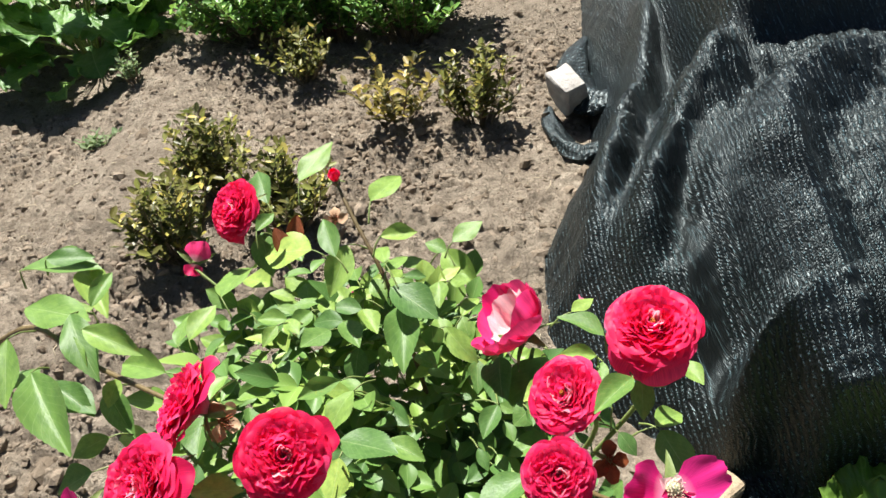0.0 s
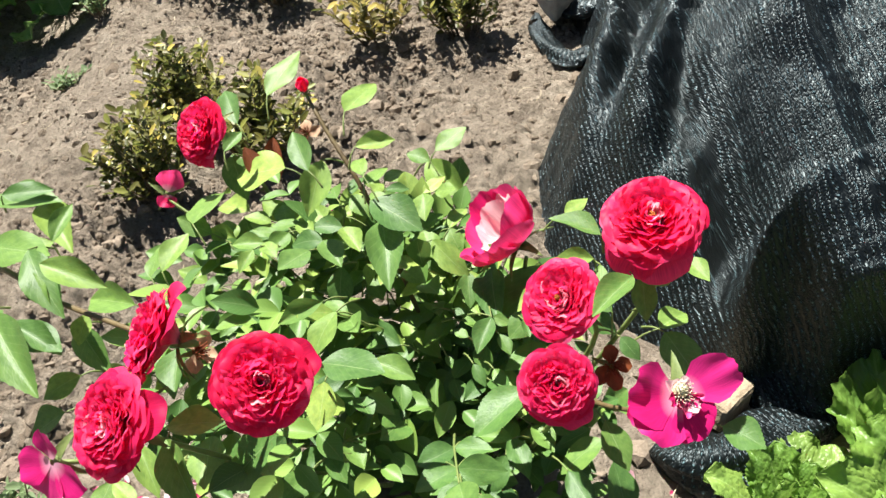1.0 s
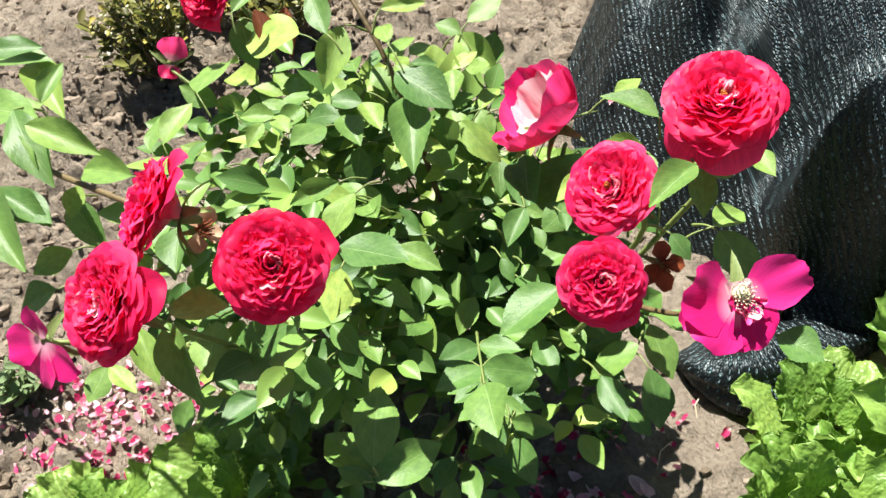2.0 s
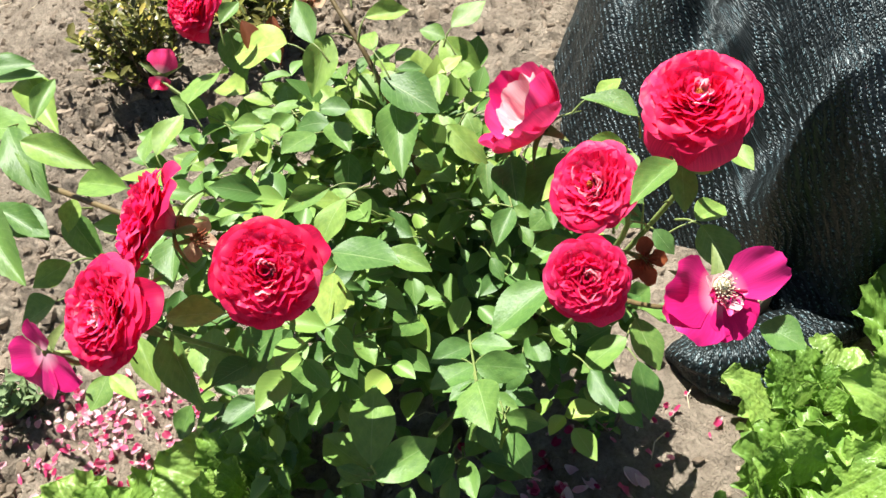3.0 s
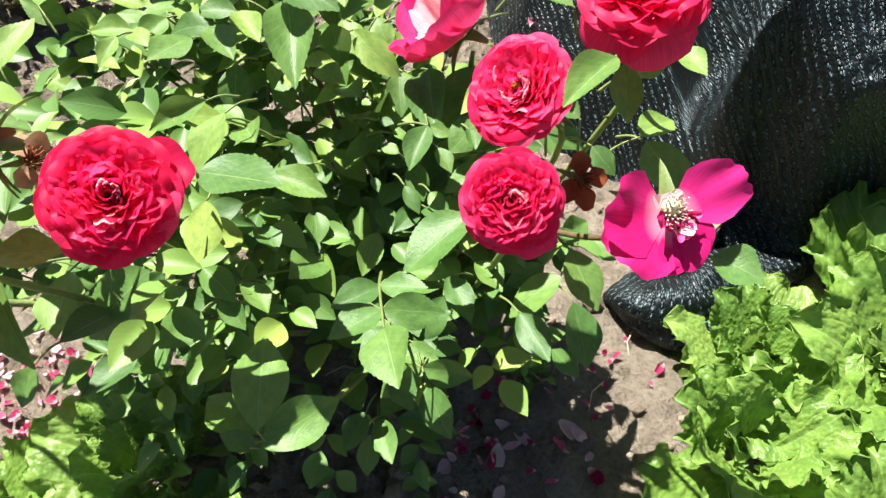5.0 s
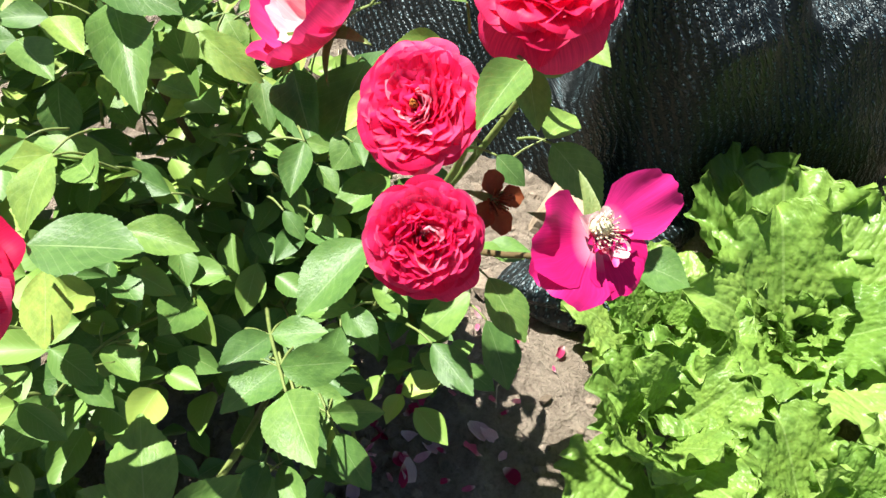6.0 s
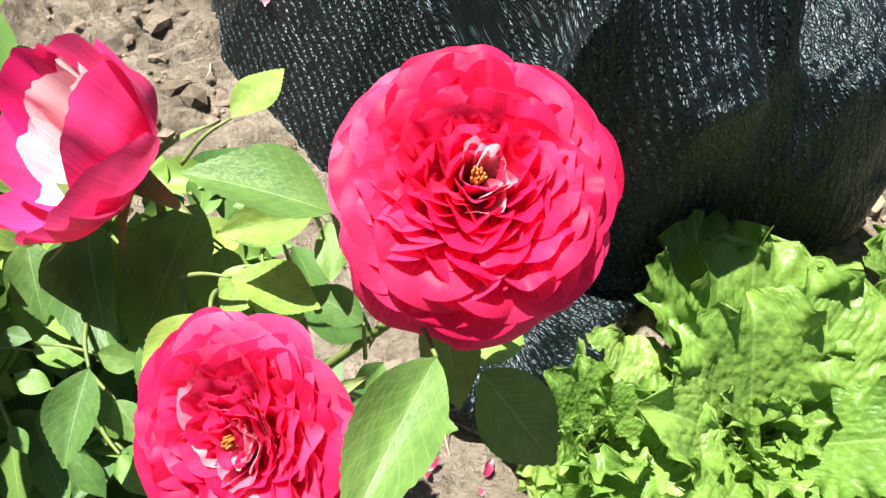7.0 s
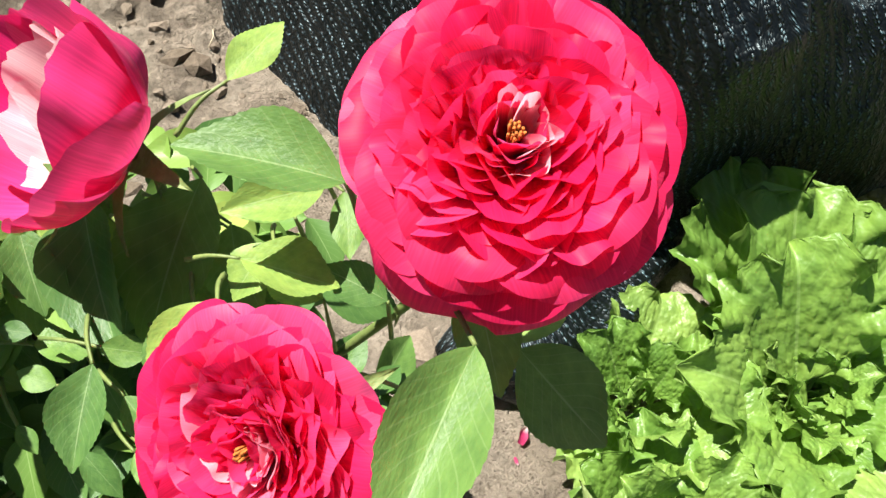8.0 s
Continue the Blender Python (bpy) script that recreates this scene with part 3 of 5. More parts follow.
def rosette(bush, place, normal, R, spin, seed, mat=RED, depth=1.0, dome=0.16, droop=0.5, label="full crimson rose with ruffled petals", heart=True, skirt=0, guard=()):
    """A quartered, many-petalled rose: crowded, creased petals in five quarters, rounded ones laid outside them."""
    rng = random.Random(seed)
    fl = new("rose_flower")
    fl.parent = bush
    fl.matrix_local = Matrix.Translation(place) @ rot_to(normal, spin) @ Matrix.Diagonal((1, 1, depth, 1))
    tagged(fl, label)
    blush = petal_mat_blush

    def one(own, t, z, a, width, ruffle, twist, rise, cup=0.06, crease=0.0, nu=11, nv=11, bow=0.70):
        rt = R * t
        zc = z - R * rise
        part("petal", petal("petal", own, rng, rt, z, width, rt * bow, zc, (R * 0.03, min(-R * 0.30, zc - 0.25 * R)), cup, ruffle, a, twist, nu, nv, 0.9, 0.0, crease), fl)

    level = lambda t: R * (dome * (1 - t * t) - droop * max(0.0, t - 0.62) ** 1.6 - 0.05 * math.exp(-(t / 0.15) ** 2))
    # backing rings that close the gaps
    for t, count in ((0.34, 5), (0.56, 6), (0.76, 7)):
        turn = rng.uniform(0, 6.28)
        for k in range(count):
            one(mat, t, level(t) - R * 0.09, turn + k * 6.2832 / count, 3.1416 * R * t / count * 1.45, 0.06, rng.uniform(-0.2, 0.2), 0.04)
    # the crowded face
    start = rng.uniform(0, 6.28)
    count = 84
    for k in range(count):
        s = k / (count - 1)
        t = 0.10 + 0.72 * s ** 0.70
        a = start + k * 2.39996
        a -= 0.17 * (1 - s) * math.sin(5 * (a - start)) - rng.uniform(-0.12, 0.12)
        own = mat
        if 0.17 < t < 0.36 and rng.random() < 0.15 or t < 0.6 and rng.random() < 0.04:
            own = blush
        elif rng.random() < 0.55:
            own = PINK
        one(own, t * rng.uniform(0.93, 1.07), level(t) + R * rng.uniform(-0.035, 0.045), a, R * (0.105 + 0.165 * t) * rng.uniform(0.85, 1.35), rng.uniform(0.15, 0.36), rng.uniform(-0.75, 0.75) * (1 - 0.55 * t),
            0.19 - 0.15 * t, rng.uniform(0.0, 0.35), rng.uniform(-0.28, 0.5) * (1 - 0.5 * t), 11, 13, 0.88 - 0.12 * t)
    # pale folded petals round the eye
    for k in range(7):
        one(blush, rng.uniform(0.15, 0.22), level(0.18) + R * rng.uniform(0.0, 0.05), -0.9 + 0.45 * k + rng.uniform(-0.15, 0.15), R * rng.uniform(0.05, 0.09), 0.3, rng.uniform(-0.9, 0.9), 0.18, 0.3, 0.4, 9, 9, 0.85)
    if not heart:
        for k in range(5):
            one(PINK, 0.08, level(0.1) + R * rng.uniform(-0.02, 0.03), k * 1.2566, R * 0.10, 0.12, rng.uniform(-1, 1), 0.10)
    # outer petals: rounded, laid over one another
    for t, count, soft in ((0.84, 9, 0.15), (0.91, 9, 0.12), (0.97, 9, 0.09), (1.0, 8, 0.07)):
        turn = rng.uniform(0, 6.28)
        for k in range(count):
            tt = t * rng.uniform(0.975, 1.02)
            one(mat if rng.random() < 0.75 else PINK, tt, level(tt) + R * rng.uniform(-0.04, 0.03), turn + k * 6.2832 / count + rng.uniform(-0.2, 0.2), R * rng.uniform(0.33, 0.44),
                soft * rng.uniform(0.7, 1.4), rng.uniform(-0.16, 0.16), rng.uniform(-0.05, 0.03), 0.05, rng.uniform(-0.08, 0.10), 13, 15)
    for deg in guard:
        part("petal", petal("petal", mat, rng, R * 1.20, -R * 0.30, R * 0.46, R * 0.85, -R * 0.12, (R * 0.05, -R * 0.5), 0.12, 0.10, radians(deg), 0.0, 14, 15), fl)
    for k in range(skirt):
        # loosened guard petals hanging below the bowl
        a = -math.pi / 2 - spin + (k - (skirt - 1) / 2) * 0.7 + rng.uniform(-0.1, 0.1)
        part("petal", petal("petal", mat, rng, R * 1.04, -R * rng.uniform(0.62, 0.78), R * 0.54, R * 0.95, -R * 0.20, (R * 0.05, -R * 0.5), 0.12, 0.08, a, 0.0), fl)
    if heart:
        vs, fs = [], []
        for k in range(16):
            a, r = k * 2.4, R * 0.055 * (k / 16) ** 0.5
            q, f = tube([(r * 0.5 * math.cos(a), r * 0.5 * math.sin(a), -R * 0.2), (r * math.cos(a), r * math.sin(a), R * (0.02 + 0.07 * rng.random()))], [R * 0.006, R * 0.011], 5)
            b = len(vs)
            vs += q
            fs += [tuple(c + b for c in g) for g in f]
        part("heart_tuft", mesh("heart_tuft", vs, fs, STAMEN), fl, label="orange stamens in the heart")
    sepals(fl, R, 0.5, rng)
    return fl


def open_flower(bush, place, normal, R, spin, seed, petals, mat, label, flat=0.1, heart=True, bowl=0.6):
    """A blown flower with a few broad petals left; petals: (angle, reach, lift, width)."""
    rng = random.Random(seed)
    fl = new("blown_rose")
    fl.parent = bush
    fl.matrix_local = Matrix.Translation(place) @ rot_to(normal, spin)
    tagged(fl, label)
    for ang, reach, lift, wide, *own in petals:
        part("petal", petal("petal", own[0] if own else mat, rng, R * reach, R * lift, R * wide, R * reach * bowl, R * flat * lift - 0.05 * R, (R * 0.06, -R * 0.05), 0.14, 0.22, radians(ang), 0.0, 16, 25, 0.5, 0.0, 0.0, 0.022 if heart else 0.008), fl)
    if heart:
        for k in range(5):
            a = radians(60 + 15 * k)
            part("petaloid", petal("petaloid", PALE, rng, R * rng.uniform(0.24, 0.36), R * rng.uniform(0.10, 0.25), R * 0.12, R * 0.2, R * 0.06, (R * 0.04, 0), 0.3, 0.4, a, rng.uniform(-0.5, 0.5), 8, 7), fl)
        for k in range(26):
            a = radians(195 + 6 * k + rng.uniform(-8, 8))
            part("petaloid", petal("petaloid", (MAGENTA, PALE, WINE, petal_mat_blush, MAGENTA, ROSY)[k % 6], rng, R * rng.uniform(0.12, 0.40), R * rng.uniform(0.10, 0.32), R * rng.uniform(0.06, 0.11), R * 0.16, R * 0.1, (R * 0.04, 0), 0.5, 0.6, a, rng.uniform(-1.0, 1.0), 7, 7), fl)
        q, f = tube([(0, R * 0.10, -R * 0.02), (0, R * 0.10, R * 0.10), (0, R * 0.09, R * 0.20), (0, R * 0.08, R * 0.26)], [R * 0.13, R * 0.15, R * 0.12, R * 0.05], 10)
        part("hip_top", mesh("hip_top", q, f, CREAM), fl, label="pale cream top of the hip")
        vs, fs = [], []
        for k in range(34):
            a, r = k * 2.4, R * 0.20 * ((k + 1) / 34) ** 0.5
            top = (r * math.cos(a), R * 0.06 + r * math.sin(a), R * rng.uniform(0.22, 0.36))
            q, f = tube([(r * 0.3 * math.cos(a), R * 0.06 + r * 0.3 * math.sin(a), 0), top, (top[0] * 1.05, top[1] * 1.05, top[2] + R * 0.02)], [R * 0.006, R * 0.006, R * 0.018], 4)
            b = len(vs)
            vs += q
            fs += [tuple(c + b for c in g) for g in f]
        part("heart_tuft", mesh("heart_tuft", vs, fs, STRAW), fl, label="pale yellow stamens, partly browned")
    sepals(fl, R, 0.12, rng)
    return fl


def spent_hip(bush, place, normal, R, seed, label, mat=DRIED):
    rng = random.Random(seed)
    fl = new("spent_flower")
    fl.parent = bush
    fl.matrix_local = Matrix.Translation(place) @ rot_to(normal)
    tagged(fl, label)
    for k in range(4):
        part("dried_petal", petal("dried_petal", mat, rng, R * rng.uniform(0.7, 1.1), R * rng.uniform(-0.3, 0.5), R * 0.35, R * 0.6, 0.0, (R * 0.1, 0), 0.3, 0.35, k * 1.6 + rng.uniform(-0.4, 0.4), 0.2, 6, 5), fl)
    vs, fs = [], []
    for k in range(26):
        a, r = k * 2.4, R * 0.42 * ((k + 1) / 26) ** 0.5
        q, f = tube([(r * 0.4 * math.cos(a), r * 0.4 * math.sin(a), 0), (r * math.cos(a), r * math.sin(a), R * rng.uniform(0.3, 0.55))], [R * 0.02, R * 0.035], 4)
        b = len(vs)
        vs += q
        fs += [tuple(c + b for c in g) for g in f]
    part("heart_tuft", mesh("heart_tuft", vs, fs, RUST), fl, label="shrivelled rust-brown stamens")
    sepals(fl, R, 0.15, rng)


def rose_bud(bush, place, normal, R, seed):
    rng = random.Random(seed)
    fl = new("rose_bud")
    fl.parent = bush
    fl.matrix_local = Matrix.Translation(place) @ rot_to(normal)
    tagged(fl, "small closed red rosebud")
    for k in range(7):
        part("petal", petal("petal", RED, rng, R * 0.28, R * 1.1, R * 0.7, R * (0.75 + 0.04 * k), R * 0.4, (R * 0.1, -R * 0.5), 0.42, 0.05, k * 2.4, 0.0, 7, 7), fl)
    sepals(fl, R * 1.3, 0.35, rng)


# ---------------------------------------------------------------- the rose bush
bush = thing("rose_bush", "leafy rose bush with full crimson roses and glossy toothed leaves", "rose bush", (-0.01, 0.54, 0.0))
ORIGIN = Vector((-0.01, 0.54, 0.0))
loc = lambda *p: tuple(Vector(p) - ORIGIN)
lrng = random.Random(21)
leaf_count = [0]


def leaf_at(bx, by, bz, tx, ty, tz, width, nx=0.0, ny=-0.2, roll=None):
    k = leaf_count[0]
    leaf_count[0] += 1
    r = lrng.uniform(-0.2, 0.2) if roll is None else roll
    b = Vector((bx, by, bz))
    back = (b - Vector((tx, ty, tz))).normalized() * 0.6 + (Vector((ORIGIN.x, ORIGIN.y, bz)) - b).normalized() * 0.5 - Vector((0, 0, 0.55))
    end = b + back.normalized() * lrng.uniform(0.018, 0.030)
    part("leaf_stalk", stem_mesh("leaf_stalk", [loc(*end), loc(*(end.lerp(b, 0.5) + Vector((0, 0, 0.003)))), loc(*b)], 0.0011, 0.0007, SHOOT, 4), bush)
    # leaflets with low tips on the near side take the darker green
    part("leaf", DARK_BLADES[k % 4] if tz < 0.345 and by < 0.5 else ROSE_BLADES[k % 6], bush, blade_pose(loc(bx, by, bz), loc(tx, ty, tz), width * 1.06, r, (nx, ny, 1)))


def cane(points, r0, r1, mat=CANE, thorns=8, seed=0):
    part("cane", stem_mesh("cane", [loc(*p) for p in points], r0, r1, mat, 7, thorns, seed), bush)


def shaded_leaves():
    """Broad leaves under the cupped rose and behind the crimson ones."""
    leaf_at(0.038, 0.543, 0.345,  0.032, 0.506, 0.325,  0.72,  0.0, -0.3)
    leaf_at(0.068, 0.524, 0.328,  0.050, 0.494, 0.312,  0.62,  0.1, -0.3)
    leaf_at(0.094, 0.516, 0.330,  0.066, 0.480, 0.312,  0.70,  0.1, -0.3)
    leaf_at(0.107, 0.508, 0.345,  0.102, 0.472, 0.335,  0.66,  0.0, -0.2)
    leaf_at(0.108, 0.476, 0.380,  0.136, 0.457, 0.375,  0.60,  0.0, 0.1)
    leaf_at(0.038, 0.518, 0.270,  -0.008, 0.520, 0.250,  0.66,  0.0, -0.1)
    leaf_at(0.086, 0.470, 0.360,  0.061, 0.455, 0.345,  0.70,  0.0, -0.2)
    leaf_at(0.128, 0.475, 0.340,  0.158, 0.456, 0.330,  0.60,  0.1, -0.2)


def upper_shoots():
    """Compound leaves round the tall middle canes."""
    rng = random.Random(41)
    for s in range(15):
        a, r = s * 2.39996, math.sqrt((s + 0.5) / 15)
        tip = Vector((-0.065 + 0.115 * r * math.cos(a), 0.595 + 0.075 * r * math.sin(a), rng.uniform(0.335, 0.415)))
        d = Vector((math.cos(a) + rng.uniform(-0.5, 0.5), math.sin(a) - 0.5 + rng.uniform(-0.5, 0.5), rng.uniform(-0.1, 0.3))).normalized()
        side = Vector((-d.y, d.x, 0)).normalized()
        size = rng.uniform(0.028, 0.040)
        for along, way in ((0.0, 0), (-0.4, 1), (-0.4, -1), (-1.0, 1), (-1.0, -1)):
            b = tip + d * along * size * 1.2
            out = d if way == 0 else (side * way + d * 0.5).normalized()
            t = b + out * size * rng.uniform(0.75, 1.1) + Vector((0, 0, rng.uniform(-0.014, 0.006)))
            leaf_at(*b, *t, rng.uniform(0.50, 0.62), rng.uniform(-0.2, 0.2), rng.uniform(-0.4, 0.1))


def crown():
    """Outer leaves of the crown, one call a leaflet: base, tip, breadth, lean of its face."""
    leaf_at(-0.126, 0.651, 0.423,  -0.185, 0.672, 0.411,  0.74,  -0.20, 0.02)
    leaf_at(-0.193, 0.690, 0.347,  -0.238, 0.729, 0.343,  0.46,  -0.17, -0.09)
    leaf_at(-0.224, 0.617, 0.401,  -0.218, 0.717, 0.388,  0.38,  -0.05, 0.13)
    leaf_at(-0.194, 0.672, 0.355,  -0.178, 0.624, 0.330,  0.56,  0.17, -0.46)
    leaf_at(-0.255, 0.576, 0.383,  -0.233, 0.614, 0.399,  0.56,  -0.15, -0.35)
    leaf_at(-0.267, 0.573, 0.381,  -0.262, 0.609, 0.389,  0.52,  -0.11, -0.18)
    leaf_at(-0.071, 0.571, 0.375,  -0.119, 0.597, 0.363,  0.54,  -0.20, 0.06)
    leaf_at(-0.033, 0.563, 0.409,  -0.030, 0.485, 0.411,  0.40,  0.21, 0.03)
    leaf_at(-0.080, 0.550, 0.372,  -0.084, 0.513, 0.358,  0.57,  0.16, -0.39)
    leaf_at(0.010, 0.684, 0.376,  0.043, 0.633, 0.362,  0.47,  -0.16, -0.37)
    leaf_at(-0.039, 0.568, 0.430,  0.004, 0.529, 0.426,  0.59,  0.06, -0.03)
    leaf_at(-0.182, 0.710, 0.342,  -0.148, 0.681, 0.326,  0.55,  0.19, -0.32)
    leaf_at(-0.084, 0.571, 0.472,  -0.098, 0.615, 0.488,  0.42,  -0.23, -0.43)
    leaf_at(-0.294, 0.492, 0.488,  -0.242, 0.468, 0.478,  0.38,  0.09, -0.23)
    leaf_at(-0.326, 0.533, 0.472,  -0.289, 0.467, 0.468,  0.37,  -0.16, -0.16)
    leaf_at(-0.235, 0.479, 0.438,  -0.291, 0.509, 0.430,  0.41,  -0.21, -0.14)
    leaf_at(-0.287, 0.492, 0.425,  -0.294, 0.468, 0.415,  0.60,  0.20, -0.48)
    leaf_at(-0.325, 0.465, 0.451,  -0.279, 0.432, 0.449,  0.41,  -0.10, -0.19)
    leaf_at(-0.394, 0.638, 0.461,  -0.344, 0.638, 0.459,  0.44,  0.04, -0.46)
    leaf_at(-0.324, 0.562, 0.453,  -0.311, 0.601, 0.467,  0.38,  0.19, -0.44)
    leaf_at(-0.345, 0.548, 0.459,  -0.321, 0.559, 0.461,  0.78,  -0.04, -0.16)
    leaf_at(-0.192, 0.355, 0.421,  -0.167, 0.300, 0.409,  0.36,  -0.04, -0.23)
    leaf_at(-0.194, 0.366, 0.420,  -0.153, 0.364, 0.424,  0.57,  -0.10, 0.07)
    leaf_at(-0.083, 0.397, 0.402,  -0.092, 0.364, 0.388,  0.68,  -0.24, -0.38)
    leaf_at(-0.075, 0.385, 0.439,  -0.029, 0.371, 0.438,  0.78,  0.06, 0.14)
    leaf_at(-0.044, 0.402, 0.410,  -0.013, 0.383, 0.410,  0.52,  0.02, -0.01)
    leaf_at(-0.075, 0.466, 0.403,  -0.101, 0.433, 0.397,  0.59,  -0.08, -0.14)
    leaf_at(-0.087, 0.478, 0.405,  -0.130, 0.472, 0.395,  0.39,  -0.17, -0.53)
    leaf_at(0.021, 0.497, 0.274,  -0.005, 0.454, 0.266,  0.52,  -0.15, -0.10)
    leaf_at(0.028, 0.544, 0.342,  0.029, 0.492, 0.329,  0.48,  -0.12, -0.25)
    leaf_at(-0.010, 0.526, 0.252,  -0.010, 0.477, 0.248,  0.46,  0.12, -0.06)
    leaf_at(0.012, 0.546, 0.339,  -0.033, 0.538, 0.341,  0.61,  0.03, -0.04)
    leaf_at(0.007, 0.561, 0.376,  0.034, 0.522, 0.364,  0.45,  -0.22, -0.45)
    leaf_at(0.068, 0.407, 0.335,  0.018, 0.379, 0.332,  0.64,  -0.14, 0.13)
    leaf_at(0.041, 0.398, 0.255,  0.017, 0.367, 0.245,  0.51,  0.06, -0.35)
    leaf_at(0.050, 0.385, 0.301,  0.017, 0.398, 0.298,  0.44,  -0.08, 0.02)
    leaf_at(0.047, 0.407, 0.269,  0.058, 0.364, 0.271,  0.43,  -0.02, 0.06)
    leaf_at(0.068, 0.408, 0.279,  0.083, 0.381, 0.281,  0.62,  0.10, 0.15)
    leaf_at(-0.065, 0.447, 0.198,  -0.028, 0.476, 0.202,  0.59,  0.25, -0.45)
    leaf_at(-0.069, 0.432, 0.206,  -0.030, 0.421, 0.194,  0.51,  0.24, -0.32)
    leaf_at(-0.071, 0.435, 0.204,  -0.128, 0.442, 0.196,  0.51,  -0.11, 0.16)
    leaf_at(-0.090, 0.455, 0.240,  -0.124, 0.442, 0.239,  0.51,  0.15, -0.50)
    leaf_at(-0.076, 0.286, 0.322,  -0.070, 0.352, 0.328,  0.48,  0.22, -0.10)
    leaf_at(-0.077, 0.280, 0.311,  -0.029, 0.305, 0.309,  0.50,  0.16, -0.24)
    leaf_at(-0.081, 0.284, 0.302,  -0.108, 0.299, 0.298,  0.42,  -0.15, -0.02)
    leaf_at(-0.086, 0.298, 0.291,  -0.123, 0.334, 0.289,  0.50,  -0.18, -0.12)
    leaf_at(-0.023, 0.350, 0.172,  0.012, 0.391, 0.167,  0.47,  0.23, -0.08)
    leaf_at(-0.035, 0.354, 0.173,  -0.056, 0.328, 0.167,  0.64,  -0.25, -0.05)
    leaf_at(-0.026, 0.350, 0.166,  -0.019, 0.310, 0.173,  0.49,  -0.17, 0.15)
    leaf_at(-0.011, 0.345, 0.172,  0.035, 0.327, 0.168,  0.48,  -0.07, -0.36)
    leaf_at(-0.040, 0.357, 0.170,  -0.049, 0.399, 0.169,  0.51,  -0.20, -0.02)
    leaf_at(0.142, 0.450, 0.453,  0.108, 0.472, 0.463,  0.52,  -0.12, 0.12)
    leaf_at(0.211, 0.461, 0.401,  0.221, 0.433, 0.405,  0.54,  -0.22, 0.04)
    leaf_at(0.171, 0.427, 0.415,  0.195, 0.430, 0.419,  0.70,  -0.17, 0.14)
    leaf_at(0.168, 0.429, 0.424,  0.162, 0.394, 0.413,  0.48,  -0.18, -0.28)
    leaf_at(0.179, 0.416, 0.374,  0.206, 0.432, 0.372,  0.69,  -0.00, 0.15)
    leaf_at(0.182, 0.413, 0.372,  0.200, 0.374, 0.368,  0.75,  0.25, 0.01)
    leaf_at(0.153, 0.400, 0.457,  0.118, 0.367, 0.466,  0.40,  0.01, 0.09)
    leaf_at(0.119, 0.345, 0.369,  0.128, 0.310, 0.357,  0.51,  -0.05, -0.35)
    leaf_at(0.128, 0.361, 0.281,  0.131, 0.320, 0.259,  0.51,  -0.01, -0.52)
    leaf_at(0.089, 0.349, 0.299,  0.101, 0.311, 0.301,  0.48,  -0.04, 0.01)
    leaf_at(0.206, 0.343, 0.339,  0.229, 0.320, 0.343,  0.78,  -0.04, 0.15)
    leaf_at(0.146, 0.407, 0.383,  0.157, 0.389, 0.377,  0.65,  -0.00, -0.40)
    leaf_at(0.057, 0.542, 0.344,  0.053, 0.469, 0.355,  0.39,  -0.12, 0.15)
    leaf_at(0.103, 0.527, 0.353,  0.060, 0.474, 0.347,  0.57,  -0.15, 0.01)
    leaf_at(0.095, 0.452, 0.326,  0.054, 0.436, 0.334,  0.56,  0.18, 0.02)
    leaf_at(0.124, 0.381, 0.284,  0.082, 0.367, 0.276,  0.59,  -0.23, 0.08)
    leaf_at(-0.086, 0.642, 0.431,  -0.105, 0.593, 0.409,  0.49,  0.04, -0.47)
    leaf_at(-0.051, 0.617, 0.388,  -0.087, 0.591, 0.372,  0.54,  -0.05, -0.52)
    leaf_at(-0.043, 0.596, 0.471,  -0.007, 0.600, 0.470,  0.48,  0.08, -0.45)
    leaf_at(0.015, 0.656, 0.396,  -0.007, 0.668, 0.404,  0.66,  0.13, -0.37)
    leaf_at(0.022, 0.672, 0.395,  0.057, 0.691, 0.405,  0.57,  -0.21, -0.15)
    leaf_at(-0.044, 0.590, 0.432,  -0.023, 0.619, 0.427,  0.45,  0.19, 0.03)
    leaf_at(-0.012, 0.655, 0.389,  -0.010, 0.617, 0.371,  0.59,  0.23, -0.45)
    leaf_at(-0.041, 0.580, 0.449,  -0.051, 0.619, 0.451,  0.36,  0.08, -0.05)
    leaf_at(-0.181, 0.663, 0.447,  -0.164, 0.685, 0.454,  0.53,  0.08, -0.37)
    leaf_at(-0.193, 0.711, 0.410,  -0.180, 0.661, 0.390,  0.50,  0.02, -0.38)
    leaf_at(-0.251, 0.352, 0.383,  -0.262, 0.328, 0.377,  0.70,  0.10, -0.27)
    leaf_at(-0.250, 0.352, 0.382,  -0.228, 0.332, 0.378,  0.43,  0.21, -0.00)
    leaf_at(-0.198, 0.333, 0.357,  -0.211, 0.314, 0.344,  0.66,  -0.24, -0.50)
    leaf_at(-0.277, 0.429, 0.420,  -0.307, 0.414, 0.420,  0.57,  0.26, -0.51)
    leaf_at(-0.284, 0.399, 0.415,  -0.317, 0.390, 0.405,  0.73,  -0.24, -0.28)
    leaf_at(-0.133, 0.385, 0.361,  -0.189, 0.361, 0.339,  0.62,  -0.20, -0.45)
    leaf_at(-0.132, 0.394, 0.345,  -0.158, 0.370, 0.335,  0.58,  0.09, -0.51)
    leaf_at(-0.195, 0.405, 0.346,  -0.192, 0.354, 0.353,  0.56,  -0.17, 0.14)
    leaf_at(-0.235, 0.380, 0.385,  -0.217, 0.340, 0.375,  0.39,  0.04, -0.25)
